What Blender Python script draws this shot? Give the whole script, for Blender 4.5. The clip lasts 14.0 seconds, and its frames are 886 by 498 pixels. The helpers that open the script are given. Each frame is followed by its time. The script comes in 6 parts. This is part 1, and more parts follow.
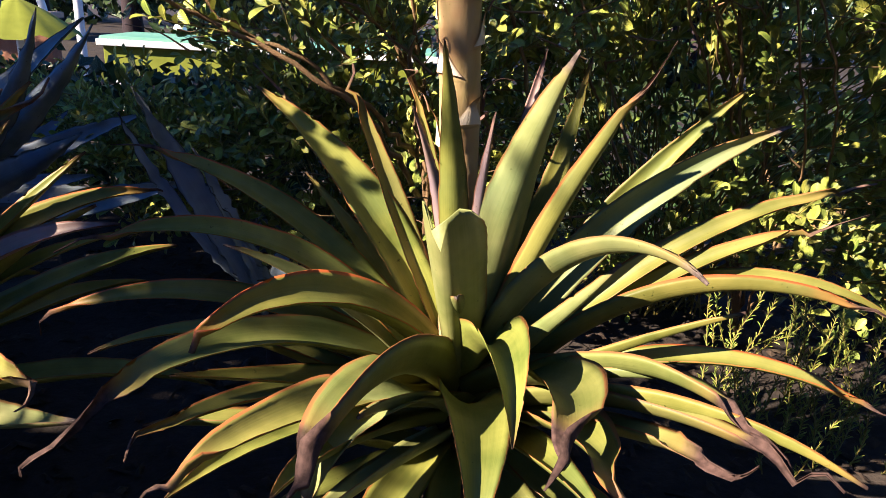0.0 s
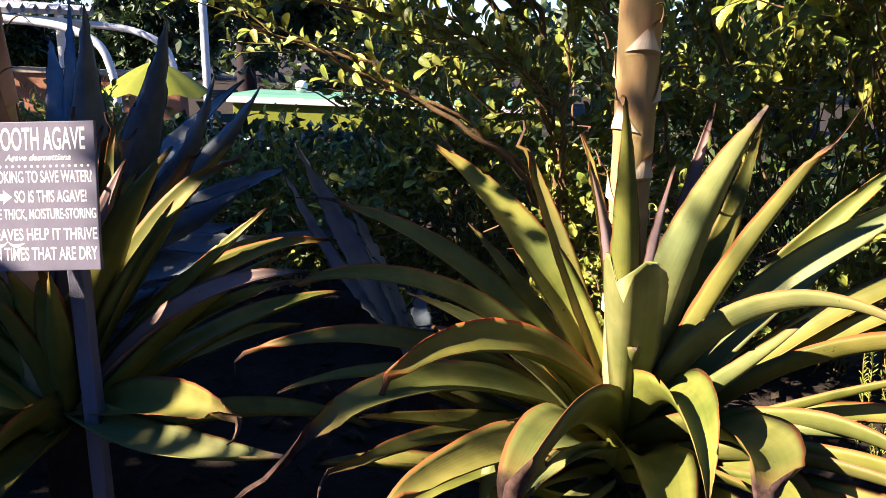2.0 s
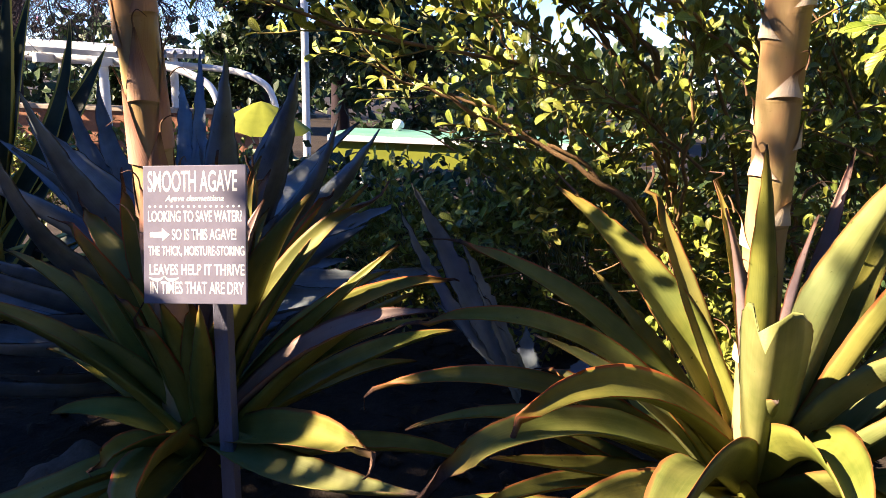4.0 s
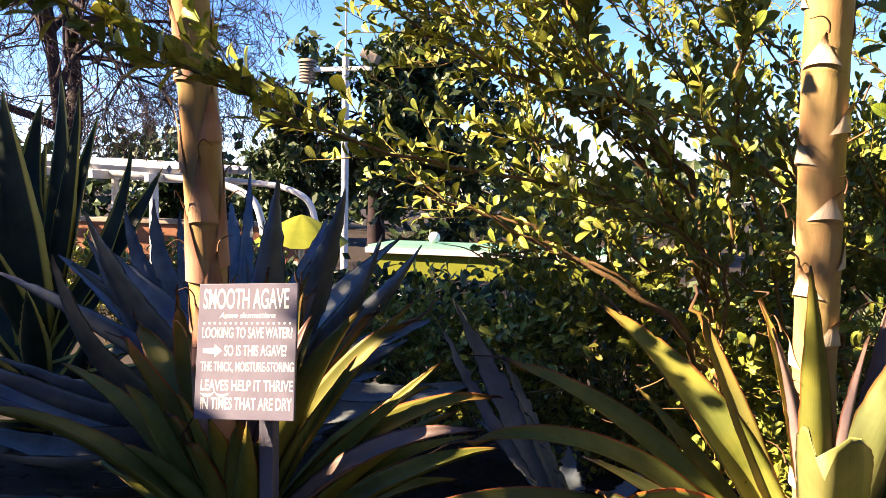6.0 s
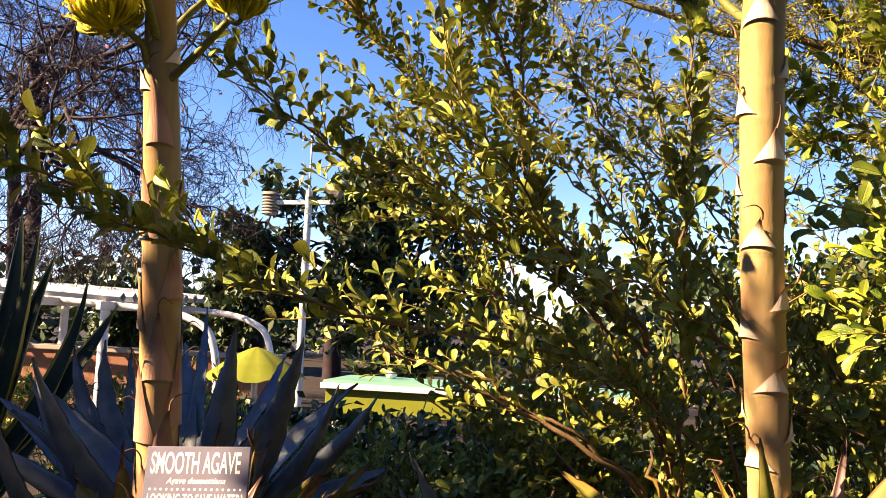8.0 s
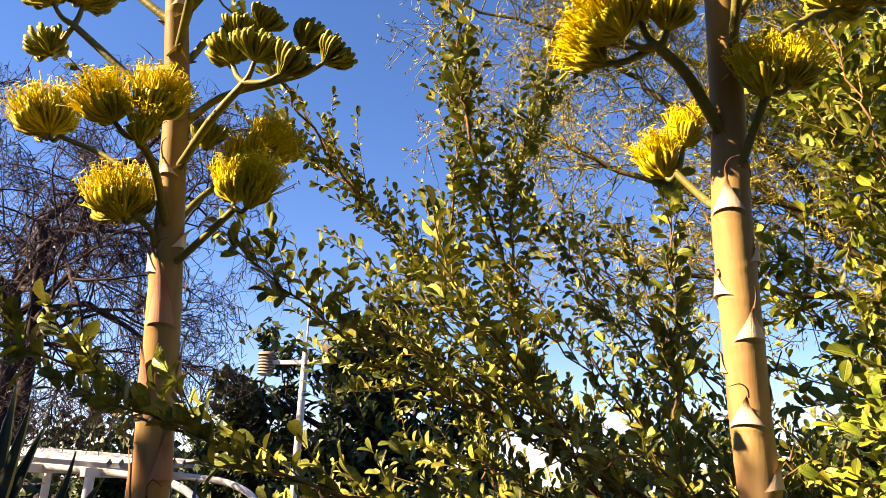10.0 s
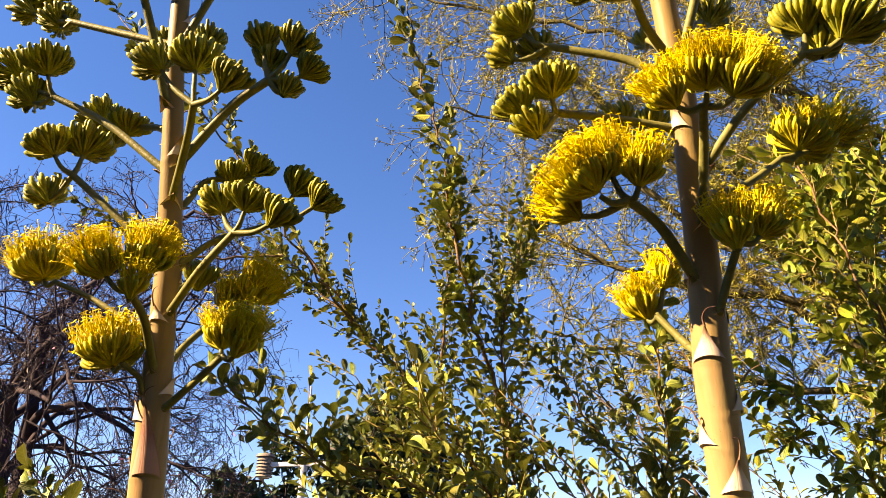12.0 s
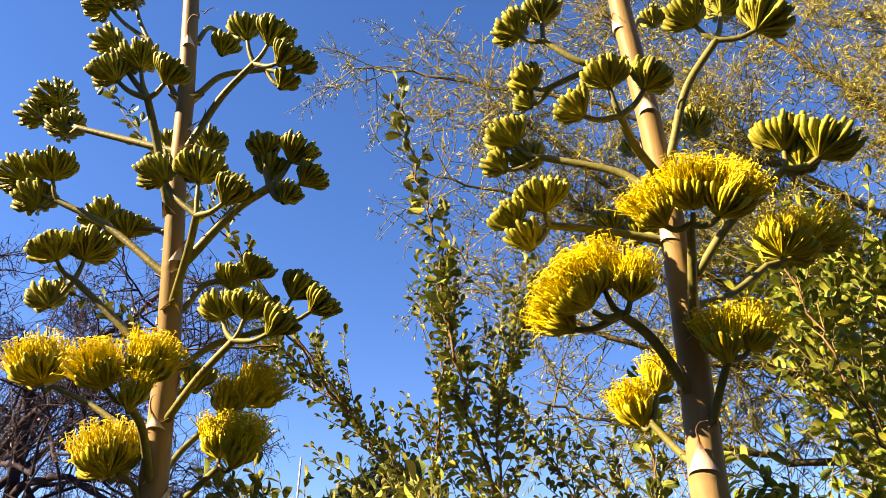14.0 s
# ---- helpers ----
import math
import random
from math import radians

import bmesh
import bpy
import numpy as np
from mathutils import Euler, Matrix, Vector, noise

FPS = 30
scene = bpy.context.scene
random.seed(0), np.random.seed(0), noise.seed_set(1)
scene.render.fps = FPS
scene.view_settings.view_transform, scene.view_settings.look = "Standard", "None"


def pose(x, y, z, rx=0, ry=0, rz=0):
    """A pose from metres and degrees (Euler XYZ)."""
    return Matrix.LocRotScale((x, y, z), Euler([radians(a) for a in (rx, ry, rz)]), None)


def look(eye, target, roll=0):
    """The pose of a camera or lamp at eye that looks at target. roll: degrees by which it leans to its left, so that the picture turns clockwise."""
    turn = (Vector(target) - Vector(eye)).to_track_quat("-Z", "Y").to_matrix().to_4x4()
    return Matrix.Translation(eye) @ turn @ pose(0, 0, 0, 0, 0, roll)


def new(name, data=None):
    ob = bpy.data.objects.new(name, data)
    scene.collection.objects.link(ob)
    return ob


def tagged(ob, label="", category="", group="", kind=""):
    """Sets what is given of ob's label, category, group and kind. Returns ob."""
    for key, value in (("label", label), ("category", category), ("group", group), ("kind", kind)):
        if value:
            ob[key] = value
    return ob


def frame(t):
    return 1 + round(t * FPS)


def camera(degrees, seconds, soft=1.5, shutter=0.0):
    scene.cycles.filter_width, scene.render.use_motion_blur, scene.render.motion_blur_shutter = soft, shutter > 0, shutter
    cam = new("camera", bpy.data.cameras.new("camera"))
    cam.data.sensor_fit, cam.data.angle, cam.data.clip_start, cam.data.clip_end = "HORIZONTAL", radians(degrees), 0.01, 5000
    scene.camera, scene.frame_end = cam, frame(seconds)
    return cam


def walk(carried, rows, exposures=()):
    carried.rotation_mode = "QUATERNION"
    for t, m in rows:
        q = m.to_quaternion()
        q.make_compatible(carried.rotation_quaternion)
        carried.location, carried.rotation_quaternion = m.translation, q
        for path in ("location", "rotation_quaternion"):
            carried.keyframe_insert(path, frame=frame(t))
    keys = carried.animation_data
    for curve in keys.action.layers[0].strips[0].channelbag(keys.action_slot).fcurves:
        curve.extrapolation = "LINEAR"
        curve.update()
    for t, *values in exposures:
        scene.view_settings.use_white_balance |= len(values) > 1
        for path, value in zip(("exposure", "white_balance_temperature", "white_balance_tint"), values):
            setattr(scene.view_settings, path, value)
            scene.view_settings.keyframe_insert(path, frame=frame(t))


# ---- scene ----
cam = camera(63.2, 14.0, soft=0.6)
PATH = [
    (0, (-0.076, 0.38, 1.335), (-0.023, 2.271, 0.686), 3.3),
    (0.5, (-0.108, 0.367, 1.332), (-0.114, 2.267, 0.708), 2.8),
    (1, (-0.155, 0.356, 1.336), (-0.208, 2.262, 0.733), 2.6),
    (1.5, (-0.191, 0.352, 1.351), (-0.319, 2.259, 0.763), 2.0),
    (2, (-0.214, 0.338, 1.345), (-0.415, 2.255, 0.811), 1.7),
    (2.5, (-0.244, 0.326, 1.353), (-0.496, 2.243, 0.842), 1.8),
    (3, (-0.27, 0.313, 1.359), (-0.568, 2.227, 0.858), 1.9),
    (3.2, (-0.277, 0.311, 1.359), (-0.598, 2.221, 0.862), 1.9),
    (5.3, (-0.308, 0.282, 1.37), (-0.867, 2.185, 1.113), 0.5),
    (5.5, (-0.311, 0.275, 1.374), (-0.875, 2.181, 1.151), 0.6),
    (6, (-0.309, 0.279, 1.378), (-0.842, 2.201, 1.231), 1.1),
    (6.5, (-0.312, 0.265, 1.387), (-0.806, 2.202, 1.319), 1.7),
    (7, (-0.312, 0.253, 1.399), (-0.757, 2.203, 1.413), 2.1),
    (7.5, (-0.309, 0.259, 1.412), (-0.742, 2.209, 1.522), 2.0),
    (8, (-0.306, 0.255, 1.44), (-0.736, 2.197, 1.65), 2.1),
    (8.2, (-0.308, 0.251, 1.447), (-0.732, 2.186, 1.697), 2.0),
    (10.3, (-0.285, 0.209, 1.481), (-0.699, 2.043, 2.160), 1.6),
    (10.5, (-0.284, 0.207, 1.489), (-0.694, 2.031, 2.198), 1.5),
    (11, (-0.275, 0.188, 1.521), (-0.681, 1.991, 2.286), 1.3),
    (11.5, (-0.250, 0.172, 1.553), (-0.671, 1.952, 2.362), 1.3),
    (12, (-0.243, 0.160, 1.569), (-0.654, 1.924, 2.418), 0.9),
    (12.5, (-0.247, 0.150, 1.577), (-0.633, 1.897, 2.471), 0.9),
    (13, (-0.247, 0.129, 1.600), (-0.618, 1.865, 2.520), 0.6),
    (13.5, (-0.242, 0.108, 1.621), (-0.617, 1.826, 2.574), 0.4),
    (14, (-0.239, 0.088, 1.639), (-0.610, 1.783, 2.634), 0.3),
]
EXPOSURES = [(0.0, 2.45, 5800, 11), (3.0, 2.55, 6250, 11), (5.5, 2.84, 7100, 13), (8.0, 2.58, 8100, 15), (11.0, 2.36, 8500, 17), (14.0, 2.36, 7700, 16)]
walk(cam, [(t, look(eye, target, roll)) for t, eye, target, roll in PATH], EXPOSURES)

# ---- light ----
LIGHT = Vector((0.883 * math.cos(radians(34)), 0.469 * math.cos(radians(34)), -math.sin(radians(34))))
world = bpy.data.worlds.new("sky")
scene.world = world
world.use_nodes = True
wn = world.node_tree.nodes
wn.clear()
sky = wn.new("ShaderNodeTexSky")
sky.sky_type = "NISHITA"
sky.sun_disc = False
sky.sun_elevation = radians(34)
sky.sun_rotation = radians(242)
sky.air_density, sky.dust_density, sky.ozone_density = 0.8, 0.0, 2.5
back = wn.new("ShaderNodeBackground")
back.inputs["Strength"].default_value = 0.058
wout = wn.new("ShaderNodeOutputWorld")
clear = wn.new("ShaderNodeHueSaturation")
clear.inputs["Saturation"].default_value = 1.24
world.node_tree.links.new(sky.outputs[0], clear.inputs["Color"])
cool = wn.new("ShaderNodeMix")
cool.data_type, cool.blend_type = "RGBA", "MULTIPLY"
cool.inputs[0].default_value = 1.0
cool.inputs[7].default_value = (0.92, 0.86, 1.06, 1)
world.node_tree.links.new(clear.outputs[0], cool.inputs[6])
world.node_tree.links.new(cool.outputs[2], back.inputs["Color"])
world.node_tree.links.new(back.outputs[0], wout.inputs["Surface"])

sun_data = bpy.data.lights.new("sun", "SUN")
sun_data.energy, sun_data.angle, sun_data.color = 5.0, radians(0.5), (1.0, 0.80, 0.56)
sun = new("sun", sun_data)
sun.matrix_world = Matrix.Translation((-6, -4, 8)) @ LIGHT.to_track_quat("-Z", "Y").to_matrix().to_4x4()


# ---- materials ----
class Nodes:
    """A short way to write a node material."""

    def __init__(self, name, rough=0.6, metal=0.0):
        self.mat = bpy.data.materials.new(name)
        self.mat.use_nodes = True
        self.tree = self.mat.node_tree
        self.bsdf = self.tree.nodes["Principled BSDF"]
        self.bsdf.inputs["Roughness"].default_value = rough
        self.bsdf.inputs["Metallic"].default_value = metal
        self.bsdf.inputs["Specular IOR Level"].default_value = 0.18

    def node(self, kind, **settings):
        n = self.tree.nodes.new(kind)
        for key, value in settings.items():
            n.inputs[key.replace("_", " ")].default_value = value
        return n

    def link(self, a, b):
        self.tree.links.new(a, b)

    def coords(self, which="Object", scale=(1, 1, 1)):
        c = self.node("ShaderNodeTexCoord")
        m = self.node("ShaderNodeMapping")
        m.inputs["Scale"].default_value = scale
        self.link(c.outputs[which], m.inputs["Vector"])
        return m.outputs["Vector"]

    def noise(self, vector, scale, detail=4.0, rough=0.6):
        n = self.node("ShaderNodeTexNoise", Scale=scale, Detail=detail, Roughness=rough)
        self.link(vector, n.inputs["Vector"])
        return n.outputs["Fac"]

    def ramp(self, fac, stops):
        r = self.node("ShaderNodeValToRGB")
        e = r.color_ramp.elements
        while len(e) < len(stops):
            e.new(0.5)
        for el, (at, col) in zip(e, stops):
            el.position, el.color = at, (*col, 1) if len(col) == 3 else col
        self.link(fac, r.inputs["Fac"])
        return r.outputs["Color"]

    def grey(self, fac, lo, hi):
        n = self.node("ShaderNodeMapRange")
        n.interpolation_type = "SMOOTHSTEP"
        n.inputs["From Min"].default_value, n.inputs["From Max"].default_value = lo, hi
        self.link(fac, n.inputs["Value"])
        return n.outputs["Result"]

    def math(self, op, a, b=0.0):
        n = self.node("ShaderNodeMath")
        n.operation = op
        for k, v in enumerate((a, b)):
            if isinstance(v, (int, float)):
                n.inputs[k].default_value = v
            else:
                self.link(v, n.inputs[k])
        return n.outputs[0]

    def mix(self, fac, a, b, blend="MIX"):
        n = self.node("ShaderNodeMix")
        n.data_type, n.blend_type = "RGBA", blend
        for k, v in ((0, fac), (6, a), (7, b)):
            if isinstance(v, (int, float)):
                n.inputs[k].default_value = v
            elif isinstance(v, tuple):
                n.inputs[k].default_value = (*v, 1)
            else:
                self.link(v, n.inputs[k])
        return n.outputs[2]

    def uv(self):
        c = self.node("ShaderNodeTexCoord")
        x = self.node("ShaderNodeSeparateXYZ")
        self.link(c.outputs["UV"], x.inputs[0])
        return x.outputs["X"], x.outputs["Y"]

    def vary(self, colour, hue=0.02, value=0.25, island=False):
        h = self.node("ShaderNodeHueSaturation")
        if island:
            r = self.node("ShaderNodeNewGeometry").outputs["Random Per Island"]
        else:
            r = self.node("ShaderNodeObjectInfo").outputs["Random"]
        self.link(self.math("ADD", self.math("MULTIPLY", r, hue), 0.5 - hue / 2), h.inputs["Hue"])
        k = self.math("FRACT", self.math("MULTIPLY", r, 7.31))
        self.link(self.math("ADD", self.math("MULTIPLY", k, value), 1 - value / 2), h.inputs["Value"])
        self.link(colour, h.inputs["Color"])
        return h.outputs["Color"]

    def bump(self, height, strength=0.3, distance=0.01):
        b = self.node("ShaderNodeBump", Strength=strength, Distance=distance)
        self.link(height, b.inputs["Height"])
        self.link(b.outputs["Normal"], self.bsdf.inputs["Normal"])

    def done(self, colour):
        if isinstance(colour, tuple):
            self.bsdf.inputs["Base Color"].default_value = (*colour, 1)
        else:
            self.link(colour, self.bsdf.inputs["Base Color"])
        return self.mat


def plain(name, dark, light, scale=8.0, rough=0.7, bump=0.3, stretch=(1, 1, 1), island=False, metal=0.0):
    """Two tones mixed by coarse and fine noise, with a fine relief."""
    n = Nodes(name, rough, metal)
    v = n.coords("Object", stretch)
    big, fine = n.noise(v, scale), n.noise(v, scale * 9, 6.0)
    f = n.math("ADD", n.math("MULTIPLY", big, 0.65), n.math("MULTIPLY", fine, 0.35))
    c = n.ramp(f, [(0.32, dark), (0.68, light)])
    if island:
        c = n.vary(c, 0.03, 0.4, True)
    n.bump(fine, bump, 0.01)
    return n.done(c)


def agave_skin(name, shade, light, margin, tip, tip_from=0.93, edge=0.86, wax=0.48, band=0.0):
    """Leaf skin: streaks along the leaf, a coloured margin, a dry tip. UV: across, along."""
    n = Nodes(name, wax)
    across, along = n.uv()
    off = n.math("MULTIPLY", n.math("ABSOLUTE", n.math("SUBTRACT", across, 0.5)), 2.0)
    obj = n.coords("Object")
    cloud = n.noise(obj, 9.0, 3.0)
    speck = n.noise(obj, 90.0, 5.0)
    streak_v = n.coords("UV", (26, 1.2, 1))
    streak = n.noise(streak_v, 1.0, 3.0)
    lines = n.noise(n.coords("UV", (38, 1.0, 1)), 1.0, 2.0)
    patch = n.noise(obj, 3.2, 2.0)
    f = n.math("ADD", n.math("MULTIPLY", cloud, 0.76), n.math("ADD", n.math("MULTIPLY", streak, 0.17), n.math("MULTIPLY", lines, 0.07)))
    c = n.ramp(f, [(0.36, shade), (0.64, light)])
    # bluish wax on some stretches, a yellower foot
    c = n.mix(n.math("MULTIPLY", n.grey(patch, 0.50, 0.66), 0.45), c, (shade[0] * 0.85, shade[1] * 1.05, shade[2] * 1.9))
    c = n.mix(n.math("MULTIPLY", n.grey(along, 0.42, 0.0), 0.40), c, (light[0] * 1.18, light[1] * 1.08, light[2] * 0.7))
    c = n.vary(c, 0.025, 0.25)
    c = n.mix(n.grey(speck, 0.66, 0.74), c, tuple(0.55 * a for a in shade))
    scar = n.noise(n.coords("UV", (9, 16, 1)), 1.0, 5.0)
    c = n.mix(n.math("MULTIPLY", n.grey(scar, 0.70, 0.76), 0.7), c, (0.10, 0.055, 0.025))
    if band:
        c = n.mix(n.grey(off, 1 - band, 1 - band * 0.7), c, margin)
    ragged = n.math("ADD", off, n.math("MULTIPLY", n.math("SUBTRACT", cloud, 0.5), 0.25))
    # the edge reddens towards the tip
    reach = n.math("SUBTRACT", edge + 0.10, n.math("MULTIPLY", along, 0.14))
    red = n.grey(n.math("SUBTRACT", ragged, reach), -0.02, 0.05)
    c = n.mix(red, c, margin)
    fade = n.grey(n.math("ADD", along, n.math("MULTIPLY", n.math("SUBTRACT", cloud, 0.5), 0.12)), tip_from - 0.10, tip_from + 0.04)
    c = n.mix(n.math("MULTIPLY", fade, 0.40), c, margin)
    dry = n.grey(n.math("ADD", along, n.math("MULTIPLY", n.math("SUBTRACT", cloud, 0.5), 0.08)), tip_from, tip_from + 0.05)
    c = n.mix(dry, c, n.ramp(speck, [(0.35, tuple(0.4 * a for a in tip)), (0.65, tip)]))
    n.link(n.math("ADD", wax, n.math("MULTIPLY", dry, 0.4)), n.bsdf.inputs["Roughness"])
    n.bump(n.math("ADD", n.math("MULTIPLY", streak, 0.25), n.math("MULTIPLY", speck, 0.4)), 0.3, 0.004)
    return n.done(c)


RED, BROWN = (0.30, 0.075, 0.022), (0.071, 0.040, 0.033)
SKIN = {
    "": agave_skin("agave_green", (0.078, 0.092, 0.017), (0.185, 0.180, 0.040), (0.21, 0.090, 0.026), BROWN, 0.95, 0.92),
    "c": agave_skin("agave_pale", (0.106, 0.126, 0.040), (0.200, 0.206, 0.080), (0.186, 0.100, 0.036), (0.133, 0.098, 0.089), 0.92, 0.93),
    "r": agave_skin("agave_red_edge", (0.072, 0.080, 0.015), (0.160, 0.150, 0.034), RED, BROWN, 0.90, 0.89),
    "o": agave_skin("agave_orange", (0.098, 0.100, 0.022), (0.186, 0.172, 0.044), (0.214, 0.081, 0.027), (0.151, 0.089, 0.067), 0.88, 0.86),
    "d": agave_skin("agave_dry_tip", (0.080, 0.092, 0.022), (0.165, 0.165, 0.048), (0.178, 0.075, 0.027), (0.067, 0.038, 0.033), 0.78, 0.90),
    "p": agave_skin("agave_purple", (0.160, 0.112, 0.100), (0.270, 0.190, 0.180), (0.180, 0.080, 0.060), BROWN, 0.93),
    "blue": agave_skin("agave_blue", (0.085, 0.105, 0.122), (0.185, 0.215, 0.245), (0.053, 0.044, 0.036), (0.027, 0.016, 0.013), 0.97, 0.93, 0.5),
    "striped": agave_skin("agave_striped", (0.020, 0.034, 0.026), (0.048, 0.064, 0.050), (0.55, 0.42, 0.09), (0.031, 0.018, 0.013), 0.985, 0.93, 0.45, 0.27),
}


def stalk_skin():
    n = Nodes("flower_stalk_skin", 0.5)
    obj = n.coords("Object")
    cloud = n.noise(obj, 6.0, 3.0)
    streak = n.noise(n.coords("Object", (60, 60, 2.5)), 1.0, 4.0)
    fine = n.noise(obj, 120.0, 3.0)
    c = n.ramp(n.math("ADD", n.math("MULTIPLY", cloud, 0.5), n.math("MULTIPLY", streak, 0.5)),
               [(0.30, (0.260, 0.195, 0.080)), (0.50, (0.385, 0.270, 0.130)), (0.70, (0.455, 0.320, 0.175))])
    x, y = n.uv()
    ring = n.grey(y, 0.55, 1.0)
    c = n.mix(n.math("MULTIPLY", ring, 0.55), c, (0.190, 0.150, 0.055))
    c = n.mix(n.grey(fine, 0.68, 0.76), c, (0.22, 0.13, 0.06))
    flush = n.noise(n.coords("Object", (8, 8, 5)), 1.0, 3.0)
    c = n.mix(n.math("MULTIPLY", n.grey(flush, 0.50, 0.68), 0.6), c, (0.33, 0.165, 0.085))
    moss = n.noise(n.coords("Object", (9, 9, 3)), 1.3, 3.0)
    c = n.mix(n.math("MULTIPLY", n.grey(moss, 0.56, 0.72), 0.5), c, (0.20, 0.20, 0.055))
    high = n.node("ShaderNodeSeparateXYZ")
    n.link(obj, high.inputs[0])
    c = n.mix(n.math("MULTIPLY", n.grey(high.outputs["Z"], 1.2, 1.9), 0.80), c, (0.200, 0.140, 0.048))
    n.bump(streak, 0.25, 0.004)
    return n.done(c)


def small_leaf(name, dark, light, vein, rough=0.45):
    """Shrub leaf with a midrib and slanting side veins. UV: across, along."""
    n = Nodes(name, rough)
    across, along = n.uv()
    off = n.math("ABSOLUTE", n.math("SUBTRACT", across, 0.5))
    slant = n.math("SUBTRACT", n.math("MULTIPLY", along, 7.0), n.math("MULTIPLY", off, 5.0))
    wave = n.math("SINE", n.math("MULTIPLY", slant, 6.283))
    ribs = n.math("MAXIMUM", n.grey(wave, 0.75, 1.0), n.grey(off, 0.05, 0.02))
    cloud = n.noise(n.coords("Object"), 14.0, 3.0)
    c = n.ramp(cloud, [(0.35, dark), (0.65, light)])
    c = n.vary(c, 0.07, 0.85, True)
    c = n.mix(n.math("MULTIPLY", ribs, 0.35), c, vein)
    n.bump(n.math("MULTIPLY", ribs, -1.0), 0.9, 0.003)
    n.bsdf.inputs["Specular IOR Level"].default_value = 0.30
    # light comes through the thin blades
    thin = n.node("ShaderNodeBsdfTranslucent")
    n.link(n.mix(0.5, c, light, "MIX"), thin.inputs["Color"])
    both = n.node("ShaderNodeMixShader")
    both.inputs[0].default_value = 0.08
    out = n.tree.nodes["Material Output"]
    n.link(n.bsdf.outputs[0], both.inputs[1])
    n.link(thin.outputs[0], both.inputs[2])
    n.link(both.outputs[0], out.inputs["Surface"])
    return n.done(c)


STALK = stalk_skin()


def bract_skin(name, foot, middle):
    """Papery bract: a pale foot, red-brown flanks and a dark dry tip. UV: across, along."""
    n = Nodes(name, 0.6)
    across, along = n.uv()
    off = n.math("MULTIPLY", n.math("ABSOLUTE", n.math("SUBTRACT", across, 0.5)), 2.0)
    grain = n.noise(n.coords("UV", (18, 2, 1)), 1.0, 4.0)
    s = n.math("ADD", along, n.math("MULTIPLY", n.math("SUBTRACT", grain, 0.5), 0.3))
    c = n.ramp(s, [(0.30, foot), (0.55, middle), (0.78, (0.30, 0.19, 0.11)), (0.94, (0.10, 0.055, 0.035))])
    c = n.mix(n.math("MULTIPLY", n.grey(off, 0.80, 0.98), 0.5), c, (0.24, 0.13, 0.07))
    c = n.vary(c, 0.03, 0.3)
    n.bump(grain, 0.4, 0.003)
    return n.done(c)


BRACT = bract_skin("bract_dry", (0.66, 0.56, 0.44), (0.54, 0.41, 0.29))
SHEATH = bract_skin("brown_sheath", (0.46, 0.275, 0.185), (0.32, 0.165, 0.110))
BRANCH_GREEN = plain("flower_branch_skin", (0.090, 0.095, 0.024), (0.210, 0.195, 0.058), 12, 0.5, 0.2)
BUD = plain("bud_green", (0.130, 0.142, 0.012), (0.330, 0.315, 0.030), 30, 0.45, 0.15, (1, 1, 1), True)
PETAL = plain("flower_yellow", (0.56, 0.45, 0.010), (0.80, 0.66, 0.016), 40, 0.5, 0.1, (1, 1, 1), True)
LEAF = small_leaf("shrub_leaf", (0.050, 0.076, 0.013), (0.36, 0.385, 0.062), (0.36, 0.41, 0.12))
LEAF_FRESH = small_leaf("fresh_shrub_leaf", (0.050, 0.082, 0.010), (0.34, 0.39, 0.042), (0.38, 0.45, 0.10))
LEAF_PURPLE = small_leaf("purple_tree_leaf", (0.016, 0.011, 0.014), (0.042, 0.028, 0.034), (0.05, 0.035, 0.04))
LEAF_DARK = small_leaf("dark_tree_leaf", (0.015, 0.033, 0.011), (0.037, 0.059, 0.018), (0.059, 0.081, 0.030))
FEATHER = plain("feather_leaf", (0.16, 0.155, 0.012), (0.36, 0.33, 0.035), 3, 0.6, 0.1, (1, 1, 1), True)
PINK = plain("pink_blossom", (0.296, 0.074, 0.133), (0.444, 0.163, 0.222), 10, 0.6, 0.1, (1, 1, 1), True)
TWIG = plain("shrub_twig", (0.100, 0.058, 0.030), (0.240, 0.150, 0.078), 25, 0.7, 0.4)
TWIG_YOUNG = plain("shrub_twig_young", (0.130, 0.105, 0.028), (0.250, 0.195, 0.062), 25, 0.6, 0.2)
BARK_PURPLE = plain("purple_bark", (0.013, 0.009, 0.011), (0.038, 0.024, 0.029), 6, 0.8, 0.5)
BARK_OLIVE = plain("olive_bark", (0.043, 0.036, 0.015), (0.103, 0.086, 0.038), 6, 0.75, 0.4)
SOIL = plain("mulched_soil", (0.009, 0.007, 0.007), (0.041, 0.031, 0.025), 5, 0.9, 0.9)
CHIP = plain("wood_chip", (0.014, 0.010, 0.008), (0.050, 0.034, 0.024), 15, 0.85, 0.4, (1, 1, 1), True)
ROCK = plain("rock", (0.060, 0.039, 0.030), (0.168, 0.120, 0.096), 7, 0.85, 0.8)
BOARD = plain("sign_paint", (0.130, 0.124, 0.175), (0.176, 0.166, 0.225), 6, 0.35, 0.06)
POST = plain("post_paint", (0.135, 0.135, 0.195), (0.185, 0.185, 0.260), 14, 0.5, 0.3, (6, 6, 1))
CHALK = plain("white_lettering", (0.70, 0.70, 0.72), (0.85, 0.85, 0.85), 60, 0.6, 0.1)
MINT = plain("mint_flourish", (0.45, 0.62, 0.58), (0.58, 0.74, 0.70), 60, 0.6, 0.1)
